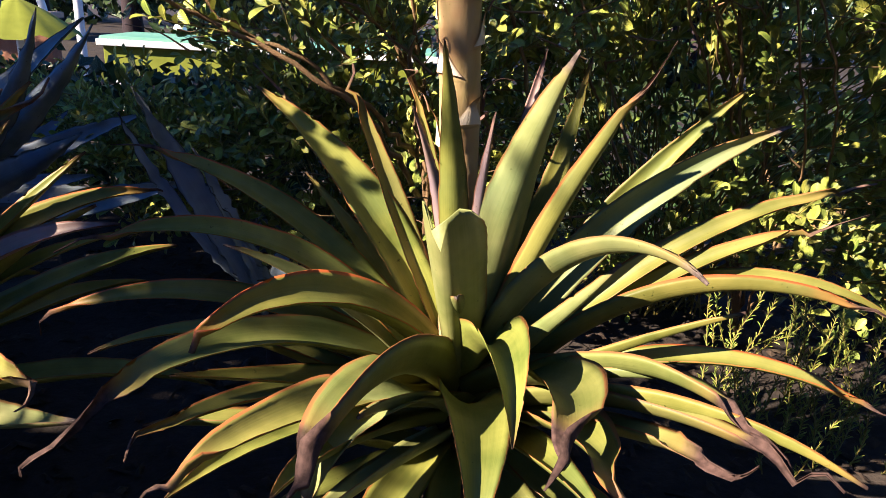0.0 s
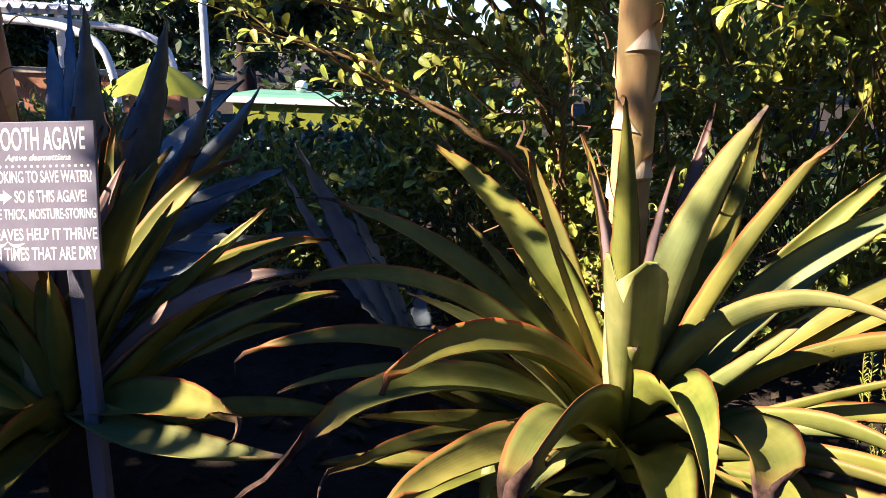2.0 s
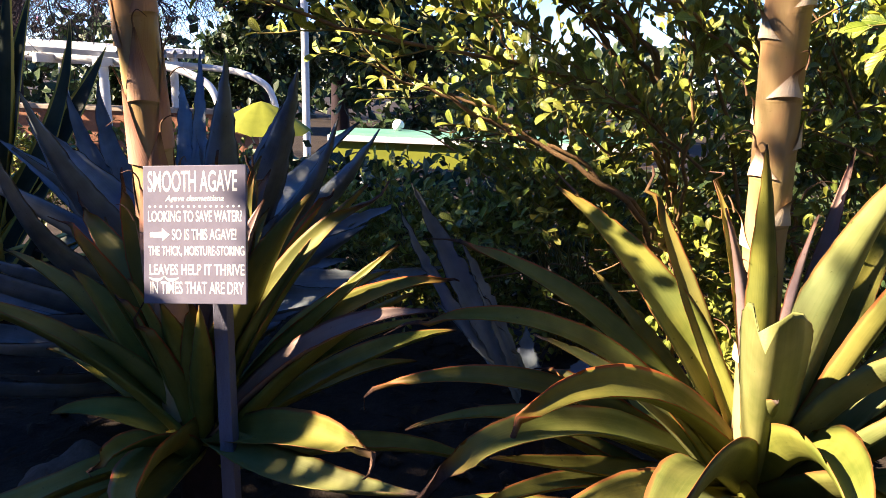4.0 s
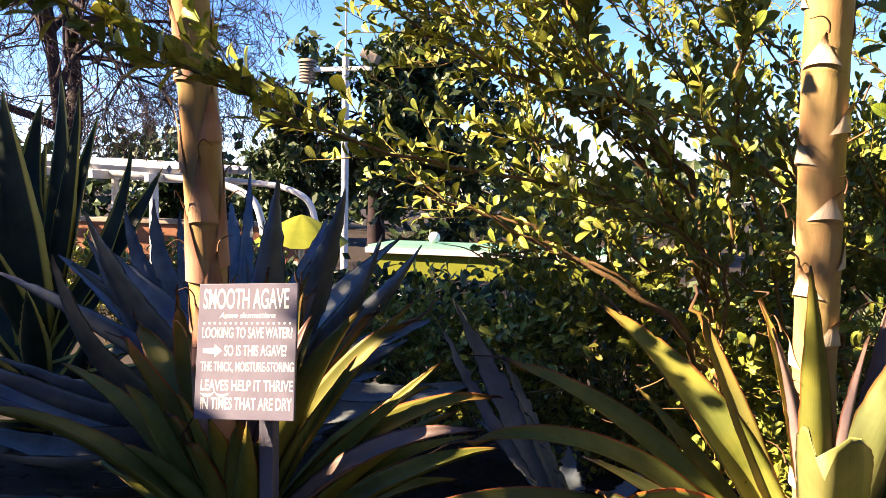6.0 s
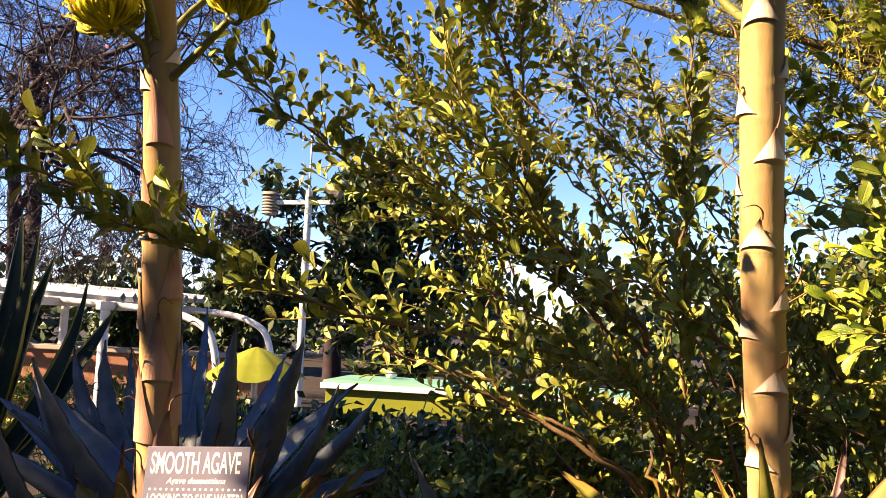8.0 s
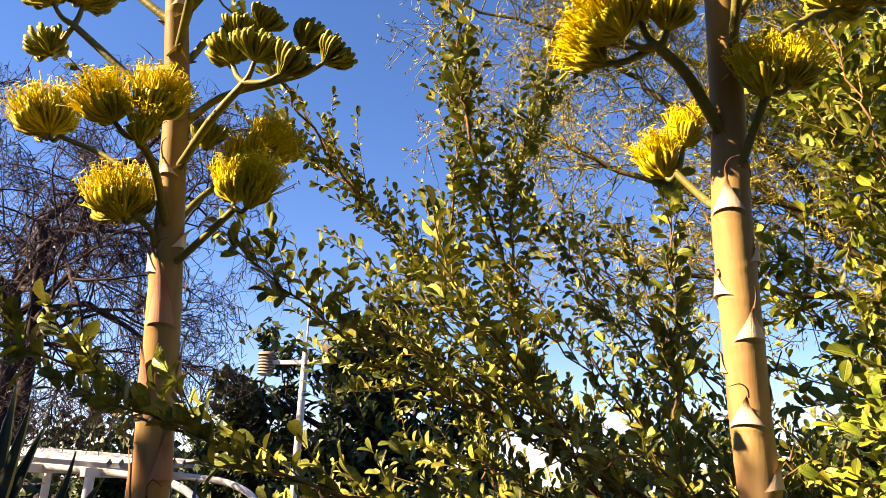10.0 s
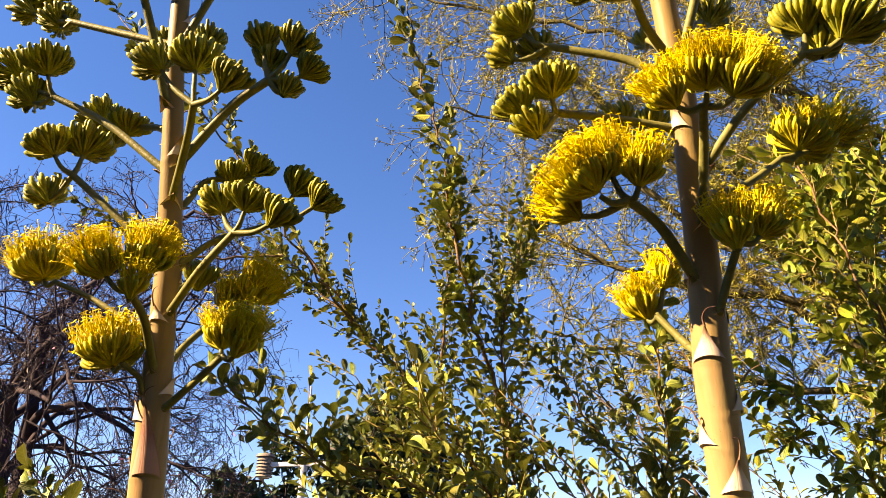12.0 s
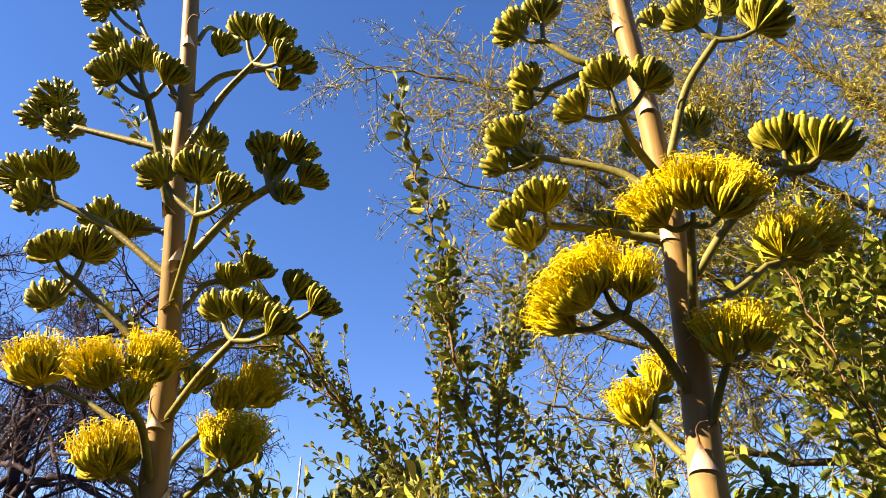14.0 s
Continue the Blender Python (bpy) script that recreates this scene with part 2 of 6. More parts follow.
WHITE = plain("white_paint", (0.459, 0.459, 0.474), (0.592, 0.592, 0.592), 4, 0.45, 0.1)
STUCCO = plain("stucco", (0.186, 0.151, 0.124), (0.258, 0.218, 0.186), 3, 0.9, 0.4)
TERRACOTTA = plain("terracotta", (0.133, 0.053, 0.031), (0.204, 0.093, 0.053), 6, 0.8, 0.4)
LIME = plain("lime_canvas", (0.105, 0.120, 0.011), (0.150, 0.165, 0.018), 2, 0.7, 0.15)
TEAL = plain("teal_canvas", (0.071, 0.186, 0.142), (0.115, 0.249, 0.195), 2, 0.6, 0.15)
GLOBE = plain("lamp_globe", (0.75, 0.74, 0.70), (0.85, 0.84, 0.80), 6, 0.25, 0.02)


# ---- mesh helpers ----
def mesh_of(name, verts, faces, uv=None, smooth=True):
    me = bpy.data.meshes.new(name)
    me.from_pydata(np.asarray(verts).tolist(), [], faces.tolist() if hasattr(faces, "tolist") else faces)
    if uv is not None:
        layer = me.uv_layers.new(name="UVMap")
        idx = np.empty(len(me.loops), dtype=np.int32)
        me.loops.foreach_get("vertex_index", idx)
        layer.data.foreach_set("uv", np.asarray(uv, dtype=np.float32)[idx].ravel())
    if smooth:
        me.polygons.foreach_set("use_smooth", [True] * len(me.polygons))
    me.update()
    return me


def mesh_bm(name, bm, smooth=False):
    me = bpy.data.meshes.new(name)
    bm.normal_update()
    bm.to_mesh(me)
    bm.free()
    if smooth:
        me.polygons.foreach_set("use_smooth", [True] * len(me.polygons))
    return me


def part(name, me, material, parent, label=""):
    if not me.materials:
        me.materials.append(material)
    ob = new(name, me)
    ob.parent = parent
    if label:
        ob["label"] = label
    return ob


def thing(name, at, label, category, group="", kind=""):
    ob = new(name)
    ob.location = at
    ob.empty_display_size = 0.1
    return tagged(ob, label, category, group, kind)


def solid(name, me, material, at, label, category, group="", kind=""):
    me.materials.append(material)
    ob = new(name, me)
    ob.location = at
    return tagged(ob, label, category, group, kind)


def box_bm(size, bevel=0.004, at=(0, 0, 0), turn=0.0):
    bm = bmesh.new()
    bmesh.ops.create_cube(bm, size=1.0)
    for v in bm.verts:
        v.co = Vector((v.co.x * size[0], v.co.y * size[1], v.co.z * size[2]))
    if bevel:
        bmesh.ops.bevel(bm, geom=bm.edges[:], offset=bevel, segments=2, affect="EDGES", profile=0.6)
    bmesh.ops.transform(bm, matrix=Matrix.Translation(at) @ Matrix.Rotation(radians(turn), 4, "Z"), verts=bm.verts)
    return bm


def smooth_path(points, n):
    """n points on a smooth curve through the points (Catmull-Rom)."""
    p = np.asarray(points, float)
    p = np.vstack([2 * p[0] - p[1], p, 2 * p[-1] - p[-2]])
    t = np.linspace(0, len(p) - 3 - 1e-9, n)
    k = t.astype(int)
    f = (t - k)[:, None]
    a, b, c, d = p[k], p[k + 1], p[k + 2], p[k + 3]
    return 0.5 * (2 * b + (c - a) * f + (2 * a - 5 * b + 4 * c - d) * f ** 2 + (3 * b - a - 3 * c + d) * f ** 3)


def tube(path, radii, sides=6):
    """Vertices and faces of a tapered tube with closed ends."""
    p = np.asarray(path, float)
    r = np.broadcast_to(np.asarray(radii, float), (len(p),))
    d = np.gradient(p, axis=0)
    d /= np.linalg.norm(d, axis=1)[:, None] + 1e-9
    ref = np.array([0.0, 0.0, 1.0]) if abs(d[:, 2]).mean() < 0.8 else np.array([0.0, 1.0, 0.0])
    a = np.cross(d, ref)
    a /= np.linalg.norm(a, axis=1)[:, None] + 1e-9
    b = np.cross(a, d)
    w = np.linspace(0, 2 * np.pi, sides, endpoint=False)
    v = p[:, None] + r[:, None, None] * (np.cos(w)[None, :, None] * a[:, None] + np.sin(w)[None, :, None] * b[:, None])
    n = len(p)
    i, j = np.meshgrid(np.arange(n - 1), np.arange(sides), indexing="ij")
    k = (j + 1) % sides
    f = np.stack([i * sides + j, i * sides + k, (i + 1) * sides + k, (i + 1) * sides + j], -1).reshape(-1, 4)
    return v.reshape(-1, 3), f


class Heap:
    """Gathers many small pieces into one mesh."""

    def __init__(self):
        self.v, self.f, self.u, self.n = [], [], [], 0

    def add(self, v, f, u=None):
        self.v.append(v)
        self.f.append(np.asarray(f) + self.n)
        self.u.append(u if u is not None else np.zeros((len(v), 2)))
        self.n += len(v)

    def mesh(self, name, smooth=True):
        faces = [row for f in self.f for row in f.tolist()]
        return mesh_of(name, np.vstack(self.v), faces, np.vstack(self.u), smooth)


# ---- agaves ----
rng = np.random.default_rng(7)


def agave_blade(az, el, bend, sweep, length, width, thick=0.012, fold=0.70, cut=1.0, dry=0.0, twist=0.0, roll=0.0, facing=0.0, teeth=0.0010, wide_at=0.5, foot=0.62, snap=None, taper=1.45):
    """One leaf: a channelled, tapering blade along a bending midrib, with a thick middle and thin toothed edges."""
    n, m = 36, 4
    s = np.linspace(0, cut, n)
    mid = (s[1:] + s[:-1]) / 2
    e, a = np.radians(el + bend * mid ** 1.5), np.radians(az + sweep * mid)
    if snap:
        # a leaf that has buckled hangs down from there
        e = e + np.radians(snap[1]) * np.clip((mid - snap[0]) / 0.07, 0, 1)
    step = np.stack([np.cos(e) * np.cos(a), np.cos(e) * np.sin(a), np.sin(e)], -1) * (np.diff(s) * length)[:, None]
    c = np.vstack([[0, 0, 0], np.cumsum(step, 0)]) + 0.02 * np.array([math.cos(radians(az)), math.sin(radians(az)), 0])
    t = np.gradient(c, axis=0)
    t /= np.linalg.norm(t, axis=1)[:, None]
    ang = np.radians(az + sweep * s)
    side = np.stack([-np.sin(ang), np.cos(ang), 0 * ang], -1)
    up = np.cross(t, side)
    curl = np.clip((s - (1 - dry)) / max(dry, 1e-6), 0, 1) if dry else 0 * s
    if facing:
        # the blade turns part of the way towards the open side of the bed
        h = n // 2
        open_side = np.array([0.15, -1.0, 0.2])
        turn = math.degrees(math.atan2(-open_side @ side[h], open_side @ up[h]))
        if abs(turn) > 90:
            turn -= math.copysign(180, turn)
        roll = roll + facing * turn
    # a slight roll of its own, and the crumpling of the dry end
    spin = np.radians(roll + twist * s + curl * 150 * (1 if rng.random() > 0.5 else -1))
    side, up = side * np.cos(spin)[:, None] + up * np.sin(spin)[:, None], up * np.cos(spin)[:, None] - side * np.sin(spin)[:, None]
    c = c + (curl * 0.014)[:, None] * np.stack([np.interp(s, np.linspace(0, 1, 24), rng.normal(0, 1, 24)) for k in range(3)], -1)
    grow = np.where(s < wide_at, foot + (1 - foot) * np.sin(np.pi / 2 * s / wide_at), np.clip(1 - np.clip((s - wide_at) / (1 - wide_at), 0, 1) ** taper, 0, 1))
    half = width / 2 * grow * (1 - 0.8 * curl) * (1 + 0.35 * curl * np.interp(s, np.linspace(0, 1, 40), rng.normal(0, 1, 40))) + 0.0012
    ripple = np.interp(s, np.linspace(0, 1, 9), rng.normal(0, 0.05, 9))
    u = np.linspace(-1, 1, 2 * m + 1)
    th = thick * (1 - 0.75 * s) * (1 - 0.6 * curl)
    f_s = fold * (1.25 - 0.5 * np.sin(np.pi * np.clip(s, 0, 1))) + 0.7 * curl
    rows = []
    uvs = []
    for top in (True, False):
        us = u if top else u[-2:0:-1]
        for x in us:
            edge = abs(x) ** 1.6
            h = half * (x + 0.0)
            rise = half * f_s * (abs(x) ** 1.8) + half * ripple * x * abs(x)
            jag = rng.uniform(-teeth, teeth, n) * (abs(x) > 0.99)
            drop = 0 if top else -th * (1 - edge) - 0.0006
            rows.append(c + side * (h + np.sign(x) * jag)[:, None] * np.cos(f_s * abs(x) * 0.5)[:, None] + up * (rise + drop)[:, None])
            uvs.append(np.stack([np.full(n, (x + 1) / 2), s], -1))
    k = len(rows)
    v = np.stack(rows, 1).reshape(-1, 3)
    uv = np.stack(uvs, 1).reshape(-1, 2)
    i, j = np.meshgrid(np.arange(n - 1), np.arange(k), indexing="ij")
    jj = (j + 1) % k
    faces = np.stack([i * k + j, i * k + jj, (i + 1) * k + jj, (i + 1) * k + j], -1).reshape(-1, 4).tolist()
    faces.append(list(range((n - 1) * k, n * k)))
    if cut < 1:
        # a torn end: two rounded lobes with a notch between them
        x = uv[:, 0]
        back = 0.085 * np.exp(-((x - 0.47) / 0.11) ** 2) + 0.055 * np.clip(np.abs(2 * x - 1) - 0.45, 0, 1) ** 2 / 0.30
        v -= t[-1] * (back * (uv[:, 1] / cut) ** 7)[:, None]
    return mesh_of("leaf", v, faces, uv)


def leaf(plant, az, el, bend, sweep, length, width, z, look_of="", **more):
    dry = {"d": 0.26, "r": 0.13, "o": 0.18}.get(look_of, 0.0)
    base = plant.location
    me = agave_blade(az, el, bend, sweep, length, width * 0.93, dry=more.pop("dry", dry), twist=more.pop("twist", rng.uniform(-18, 18)), **more)
    me.transform(Matrix.Translation((0, 0, z - base.z)))
    words = {"d": "leaf with a withered brown tip", "r": "leaf with a red margin", "o": "orange-flushed leaf", "p": "purple-flushed leaf"}.get(look_of, "")
    return part("leaf", me, SKIN[look_of], plant, words)


def agave_stem(plant, top, width, skin):
    """The short stem, hidden under the leaves."""
    z = np.linspace(GROUND_BED - 0.03 - plant.location.z, top - plant.location.z, 8)
    v, f = tube(np.stack([0 * z, 0 * z, z], -1), width * np.linspace(1.0, 0.55, 8), 12)
    part("stem", mesh_of("stem", v, f), skin, plant, "short fibrous stem")


GROUND_BED = 0.32
agave_right = thing("smooth_agave", (0.0, 1.57, GROUND_BED), "yellow-green smooth agave in flower, sunlit, with red leaf margins", "agave", "smooth agaves")
agave_left = thing("smooth_agave", (-1.05, 1.5, GROUND_BED), "green smooth agave in flower behind the sign, half shaded", "agave", "smooth agaves")
blue = thing("blue_agave", (-1.58, 2.35, GROUND_BED), "large blue-grey agave with toothed leaves, in shade", "agave", "blue agaves")
striped = thing("variegated_agave", (-2.54, 2.5, GROUND_BED), "tall dark agave with yellow-edged leaves", "agave")
agave_stem(agave_right, 0.80, 0.06, BARK_PURPLE)
agave_stem(agave_left, 0.80, 0.06, BARK_PURPLE)
agave_stem(blue, 0.85, 0.08, BARK_PURPLE)
agave_stem(striped, 0.80, 0.055, BARK_PURPLE)
leaf(agave_right, -72, 63, -112, -20, 0.47, 0.105, 0.66, "", fold=1.2, twist=0)
leaf(agave_right, 165, 66, -36, 0, 0.62, 0.084, 0.70, "", facing=0.8, fold=0.75)
leaf(agave_right, 155, 57, -19, 2, 0.65, 0.042, 0.71, "o", facing=0.8)
leaf(agave_right, 160, 68, -4, 1, 0.57, 0.042, 0.71, "o", facing=0.8, fold=0.75)
leaf(agave_right, 168, 85, -17, -1, 0.52, 0.030, 0.73, "o", facing=0.8)
leaf(agave_right, -152, 85, -18, -2, 0.46, 0.030, 0.73, "p", facing=0.8)
leaf(agave_right, -79, 88, -18, 6, 0.47, 0.024, 0.72, "p", facing=0.8)
leaf(agave_right, 83, 61, 73, 18, 0.51, 0.015, 0.73, "p", fold=1.0, dry=0.3)
leaf(agave_right, 40, 78, -7, 7, 0.59, 0.040, 0.70, "p", facing=0.7)
leaf(agave_right, -44, 82, -20, -8, 0.64, 0.104, 0.67, "c", facing=0.9, fold=0.75)
leaf(agave_right, 12, 68, 14, 4, 0.62, 0.052, 0.67, "", facing=0.6)
leaf(agave_right, -28, 73, -16, -6, 0.70, 0.050, 0.64, "o", facing=0.6)
leaf(agave_right, 4, 62, -22, 2, 0.76, 0.052, 0.63, "", facing=0.6)
leaf(agave_right, -1, 67, -47, 0, 0.78, 0.074, 0.61, "c", facing=0.7, fold=0.75)
leaf(agave_right, -38, 72, -82, -36, 0.68, 0.072, 0.65, "c", facing=0.35, fold=0.6)
leaf(agave_right, -6, 57, -53, 10, 0.88, 0.052, 0.58, "o", facing=0.35)
leaf(agave_right, -8, 49, -37, 5, 0.76, 0.049, 0.61, "o", facing=0.35)
leaf(agave_right, -9, 60, -81, -14, 0.81, 0.064, 0.56, "r", facing=0.4)
leaf(agave_right, -5, 56, -91, -2, 0.88, 0.047, 0.58, "", facing=0.3)
leaf(agave_right, -31, 39, -9, 1, 0.54, 0.037, 0.62, "", facing=0.3)
leaf(agave_right, -39, 47, 8, -5, 0.42, 0.044, 0.66, "c", facing=0.4)
leaf(agave_right, 11, 39, -7, 3, 0.53, 0.044, 0.63, "", facing=0.3)
leaf(agave_right, -26, 48, -75, -37, 0.65, 0.074, 0.60, "d", facing=0.3, dry=0.2)
leaf(agave_right, -34, 41, -31, -6, 0.45, 0.050, 0.61, "c", facing=0.3)
leaf(agave_right, -47, 36, -52, 4, 0.67, 0.069, 0.61, "d", facing=0.3, dry=0.2)
leaf(agave_right, -28, 45, -77, 13, 0.76, 0.049, 0.59, "r", facing=0.2)
leaf(agave_right, -45, 29, -19, -20, 0.62, 0.077, 0.59, "d", facing=0.2)
leaf(agave_right, -45, 36, -53, 9, 0.69, 0.062, 0.61, "", facing=0.3)
leaf(agave_right, -156, 55, -98, 16, 0.58, 0.084, 0.68, "r", fold=1.0, facing=0.2)
leaf(agave_right, 172, 55, -50, 2, 0.75, 0.057, 0.65, "r", facing=0.35)
leaf(agave_right, 150, 51, -14, -1, 0.49, 0.042, 0.66, "", facing=0.4)
leaf(agave_right, -177, 63, -89, 11, 0.79, 0.055, 0.60, "r", facing=0.3)
leaf(agave_right, -165, 54, -33, 2, 0.52, 0.045, 0.62, "c", facing=0.4)
leaf(agave_right, -167, 43, -72, -5, 0.77, 0.054, 0.63, "r", facing=0.3)
leaf(agave_right, -165, 37, -59, -1, 0.65, 0.045, 0.63, "", facing=0.3)
leaf(agave_right, -158, 39, -80, 30, 0.77, 0.082, 0.65, "d", fold=0.6, facing=0.2)
leaf(agave_right, -149, 15, -1, -3, 0.50, 0.052, 0.67, "", facing=0.2)
leaf(agave_right, -153, 25, -44, 11, 0.59, 0.055, 0.63, "o", facing=0.2)
leaf(agave_right, -133, 24, -35, 7, 0.63, 0.089, 0.65, "o", facing=0.2)
leaf(agave_right, -138, 20, -29, 13, 0.58, 0.069, 0.64, "", facing=0.2)
leaf(agave_right, -116, 45, -82, 6, 0.62, 0.130, 0.65, "d", fold=0.8, dry=0.18, roll=25)
leaf(agave_right, -121, 29, -10, 13, 0.39, 0.052, 0.63, "c", facing=0.3)
leaf(agave_right, -124, 44, -92, -4, 0.47, 0.165, 0.61, "c", fold=0.55, snap=(0.72, -30))
leaf(agave_right, -85, 48, -96, -9, 0.50, 0.130, 0.60, "", fold=0.7)
leaf(agave_right, -38, 40, -56, -84, 0.58, 0.125, 0.64, "d", fold=0.8, dry=0.22)
leaf(agave_right, -45, 33, -32, -50, 0.55, 0.112, 0.59, "o", fold=0.8, snap=(0.82, -40))
leaf(agave_right, -133, 20, -5, 34, 0.56, 0.071, 0.60, "", facing=0.2)
leaf(agave_right, -117, 18, -10, 4, 0.56, 0.062, 0.57, "c", facing=0.2)
leaf(agave_right, -72, 30, -34, 5, 0.50, 0.076, 0.59, "", facing=0.2)
leaf(agave_right, -97, 70, -40, 0, 0.30, 0.062, 0.68, "c", fold=0.8)
leaf(agave_left, 6, 71, -38, 0, 0.63, 0.062, 0.67, "o", facing=0.6, fold=0.5)
leaf(agave_left, -9, 74, -29, -1, 0.56, 0.067, 0.69, "", facing=0.6, fold=0.5)
leaf(agave_left, 23, 45, -3, -2, 0.52, 0.044, 0.69, "", facing=0.3)
leaf(agave_left, 23, 56, -60, -1, 0.64, 0.062, 0.65, "r", facing=0.3)
leaf(agave_left, 0, 54, -49, -1, 0.58, 0.062, 0.65, "p", facing=0.3)
leaf(agave_left, -18, 25, -22, -21, 0.53, 0.090, 0.65, "o", facing=0.3)
leaf(agave_left, -33, 4, 18, 9, 0.60, 0.076, 0.67, "c", facing=0.3)
leaf(agave_left, -88, 16, -18, 32, 0.41, 0.111, 0.67, "r", facing=0.3)
leaf(agave_left, 158, 58, -30, 1, 0.56, 0.081, 0.70, "r", facing=0.6, fold=0.5)
leaf(agave_left, 155, 52, 36, 12, 0.48, 0.062, 0.75, "r", facing=0.6, fold=0.5)
leaf(agave_left, 149, 26, 26, -6, 0.56, 0.061, 0.71, "", facing=0.3)
leaf(agave_left, -172, 60, -16, 3, 0.37, 0.077, 0.70, "", facing=0.6, fold=0.5)
leaf(agave_left, -155, 53, -17, 1, 0.29, 0.062, 0.69, "", facing=0.6, fold=0.5)
leaf(agave_left, 104, 65, 17, 5, 0.59, 0.051, 0.67, "r", facing=0.6, fold=0.5)
leaf(agave_left, 79, 67, 12, 3, 0.58, 0.044, 0.67, "r", facing=0.6, fold=0.5)
leaf(agave_left, -54, 60, 12, -3, 0.36, 0.050, 0.66, "", facing=0.6, fold=0.5)
leaf(agave_left, 57, 54, -5, -1, 0.48, 0.049, 0.70, "", facing=0.6, fold=0.5)
leaf(agave_left, 14, 45, -34, -0, 0.52, 0.044, 0.65, "", facing=0.3)
leaf(agave_left, -155, 39, -50, 0, 0.28, 0.069, 0.64, "", facing=0.3)
leaf(agave_left, -93, 50, -65, -1, 0.33, 0.078, 0.61, "r", facing=0.3)
leaf(blue, -94, 12, 67, 5, 0.97, 0.128, 0.66, "blue", thick=0.025, fold=0.55, facing=0.6, teeth=0.004, wide_at=0.35, foot=0.8)
leaf(blue, -99, 40, 28, 3, 0.90, 0.139, 0.63, "blue", thick=0.025, fold=0.55, facing=0.6, teeth=0.004, wide_at=0.35, foot=0.8)
leaf(blue, -166, 57, -14, -2, 0.70, 0.151, 0.65, "blue", thick=0.025, fold=0.55, facing=0.6, teeth=0.004, wide_at=0.35, foot=0.8)
leaf(blue, 175, 42, 34, -5, 0.83, 0.116, 0.65, "blue", thick=0.025, fold=0.55, facing=0.6, teeth=0.004, wide_at=0.35, foot=0.8)
leaf(blue, 164, 39, 49, -4, 0.82, 0.128, 0.67, "blue", thick=0.025, fold=0.55, facing=0.6, teeth=0.004, wide_at=0.35, foot=0.8)
leaf(blue, 148, 31, 52, -7, 0.83, 0.105, 0.68, "blue", thick=0.025, fold=0.55, facing=0.6, teeth=0.004, wide_at=0.35, foot=0.8)
leaf(blue, 111, 64, -15, 9, 0.92, 0.070, 0.70, "blue", thick=0.025, fold=0.55, facing=0.6, teeth=0.004, wide_at=0.35, foot=0.8)
leaf(blue, -44, 46, 22, -8, 0.90, 0.139, 0.69, "blue", thick=0.025, fold=0.55, facing=0.6, teeth=0.004, wide_at=0.35, foot=0.8)
leaf(blue, -29, 39, 31, -5, 0.94, 0.151, 0.67, "blue", thick=0.025, fold=0.55, facing=0.6, teeth=0.004, wide_at=0.35, foot=0.8)
leaf(blue, 86, 40, 8, 5, 0.89, 0.116, 0.68, "blue", thick=0.025, fold=0.55, facing=0.6, teeth=0.004, wide_at=0.35, foot=0.8)
leaf(blue, -18, 27, 44, -2, 0.85, 0.093, 0.69, "blue", thick=0.025, fold=0.55, facing=0.6, teeth=0.004, wide_at=0.35, foot=0.8)
leaf(blue, -9, 31, 25, -0, 0.87, 0.105, 0.67, "blue", thick=0.025, fold=0.55, facing=0.6, teeth=0.004, wide_at=0.35, foot=0.8)
leaf(blue, 120, 68, -46, 7, 0.86, 0.105, 0.70, "blue", thick=0.025, fold=0.55, facing=0.6, teeth=0.004, wide_at=0.35, foot=0.8)
leaf(blue, -19, 19, 15, 0, 0.76, 0.139, 0.67, "blue", thick=0.025, fold=0.55, facing=0.6, teeth=0.004, wide_at=0.35, foot=0.8)
leaf(striped, -66, 69, 21, -4, 0.94, 0.201, 0.80, "striped", thick=0.022, fold=0.35, facing=0.85, teeth=0.002, wide_at=0.4, foot=0.75)
leaf(striped, 178, 86, 21, 1, 0.94, 0.155, 0.78, "striped", thick=0.022, fold=0.35, facing=0.85, teeth=0.002, wide_at=0.4, foot=0.75)
leaf(striped, 20, 76, -0, -0, 0.91, 0.171, 0.77, "striped", thick=0.022, fold=0.35, facing=0.85, teeth=0.002, wide_at=0.4, foot=0.75)
leaf(striped, 0, 79, 11, -0, 1.02, 0.109, 0.79, "striped", thick=0.022, fold=0.35, facing=0.85, teeth=0.002, wide_at=0.4, foot=0.75)
leaf(striped, -4, 75, 6, -0, 0.99, 0.093, 0.78, "striped", thick=0.022, fold=0.35, facing=0.85, teeth=0.002, wide_at=0.4, foot=0.75)
leaf(striped, 30, 55, 32, -0, 0.88, 0.093, 0.76, "striped", thick=0.022, fold=0.35, facing=0.85, teeth=0.002, wide_at=0.4, foot=0.75)
leaf(striped, -134, 87, 20, -0, 0.75, 0.186, 0.80, "striped", thick=0.022, fold=0.35, facing=0.85, teeth=0.002, wide_at=0.4, foot=0.75)
leaf(striped, -71, 53, 4, 3, 0.60, 0.155, 0.75, "striped", thick=0.022, fold=0.35, facing=0.85, teeth=0.002, wide_at=0.4, foot=0.75)
leaf(striped, 34, 52, 14, -0, 0.82, 0.124, 0.78, "striped", thick=0.022, fold=0.35, facing=0.85, teeth=0.002, wide_at=0.4, foot=0.75)
leaf(striped, -79, 73, -2, -1, 0.69, 0.155, 0.80, "striped", thick=0.022, fold=0.35, facing=0.85, teeth=0.002, wide_at=0.4, foot=0.75)

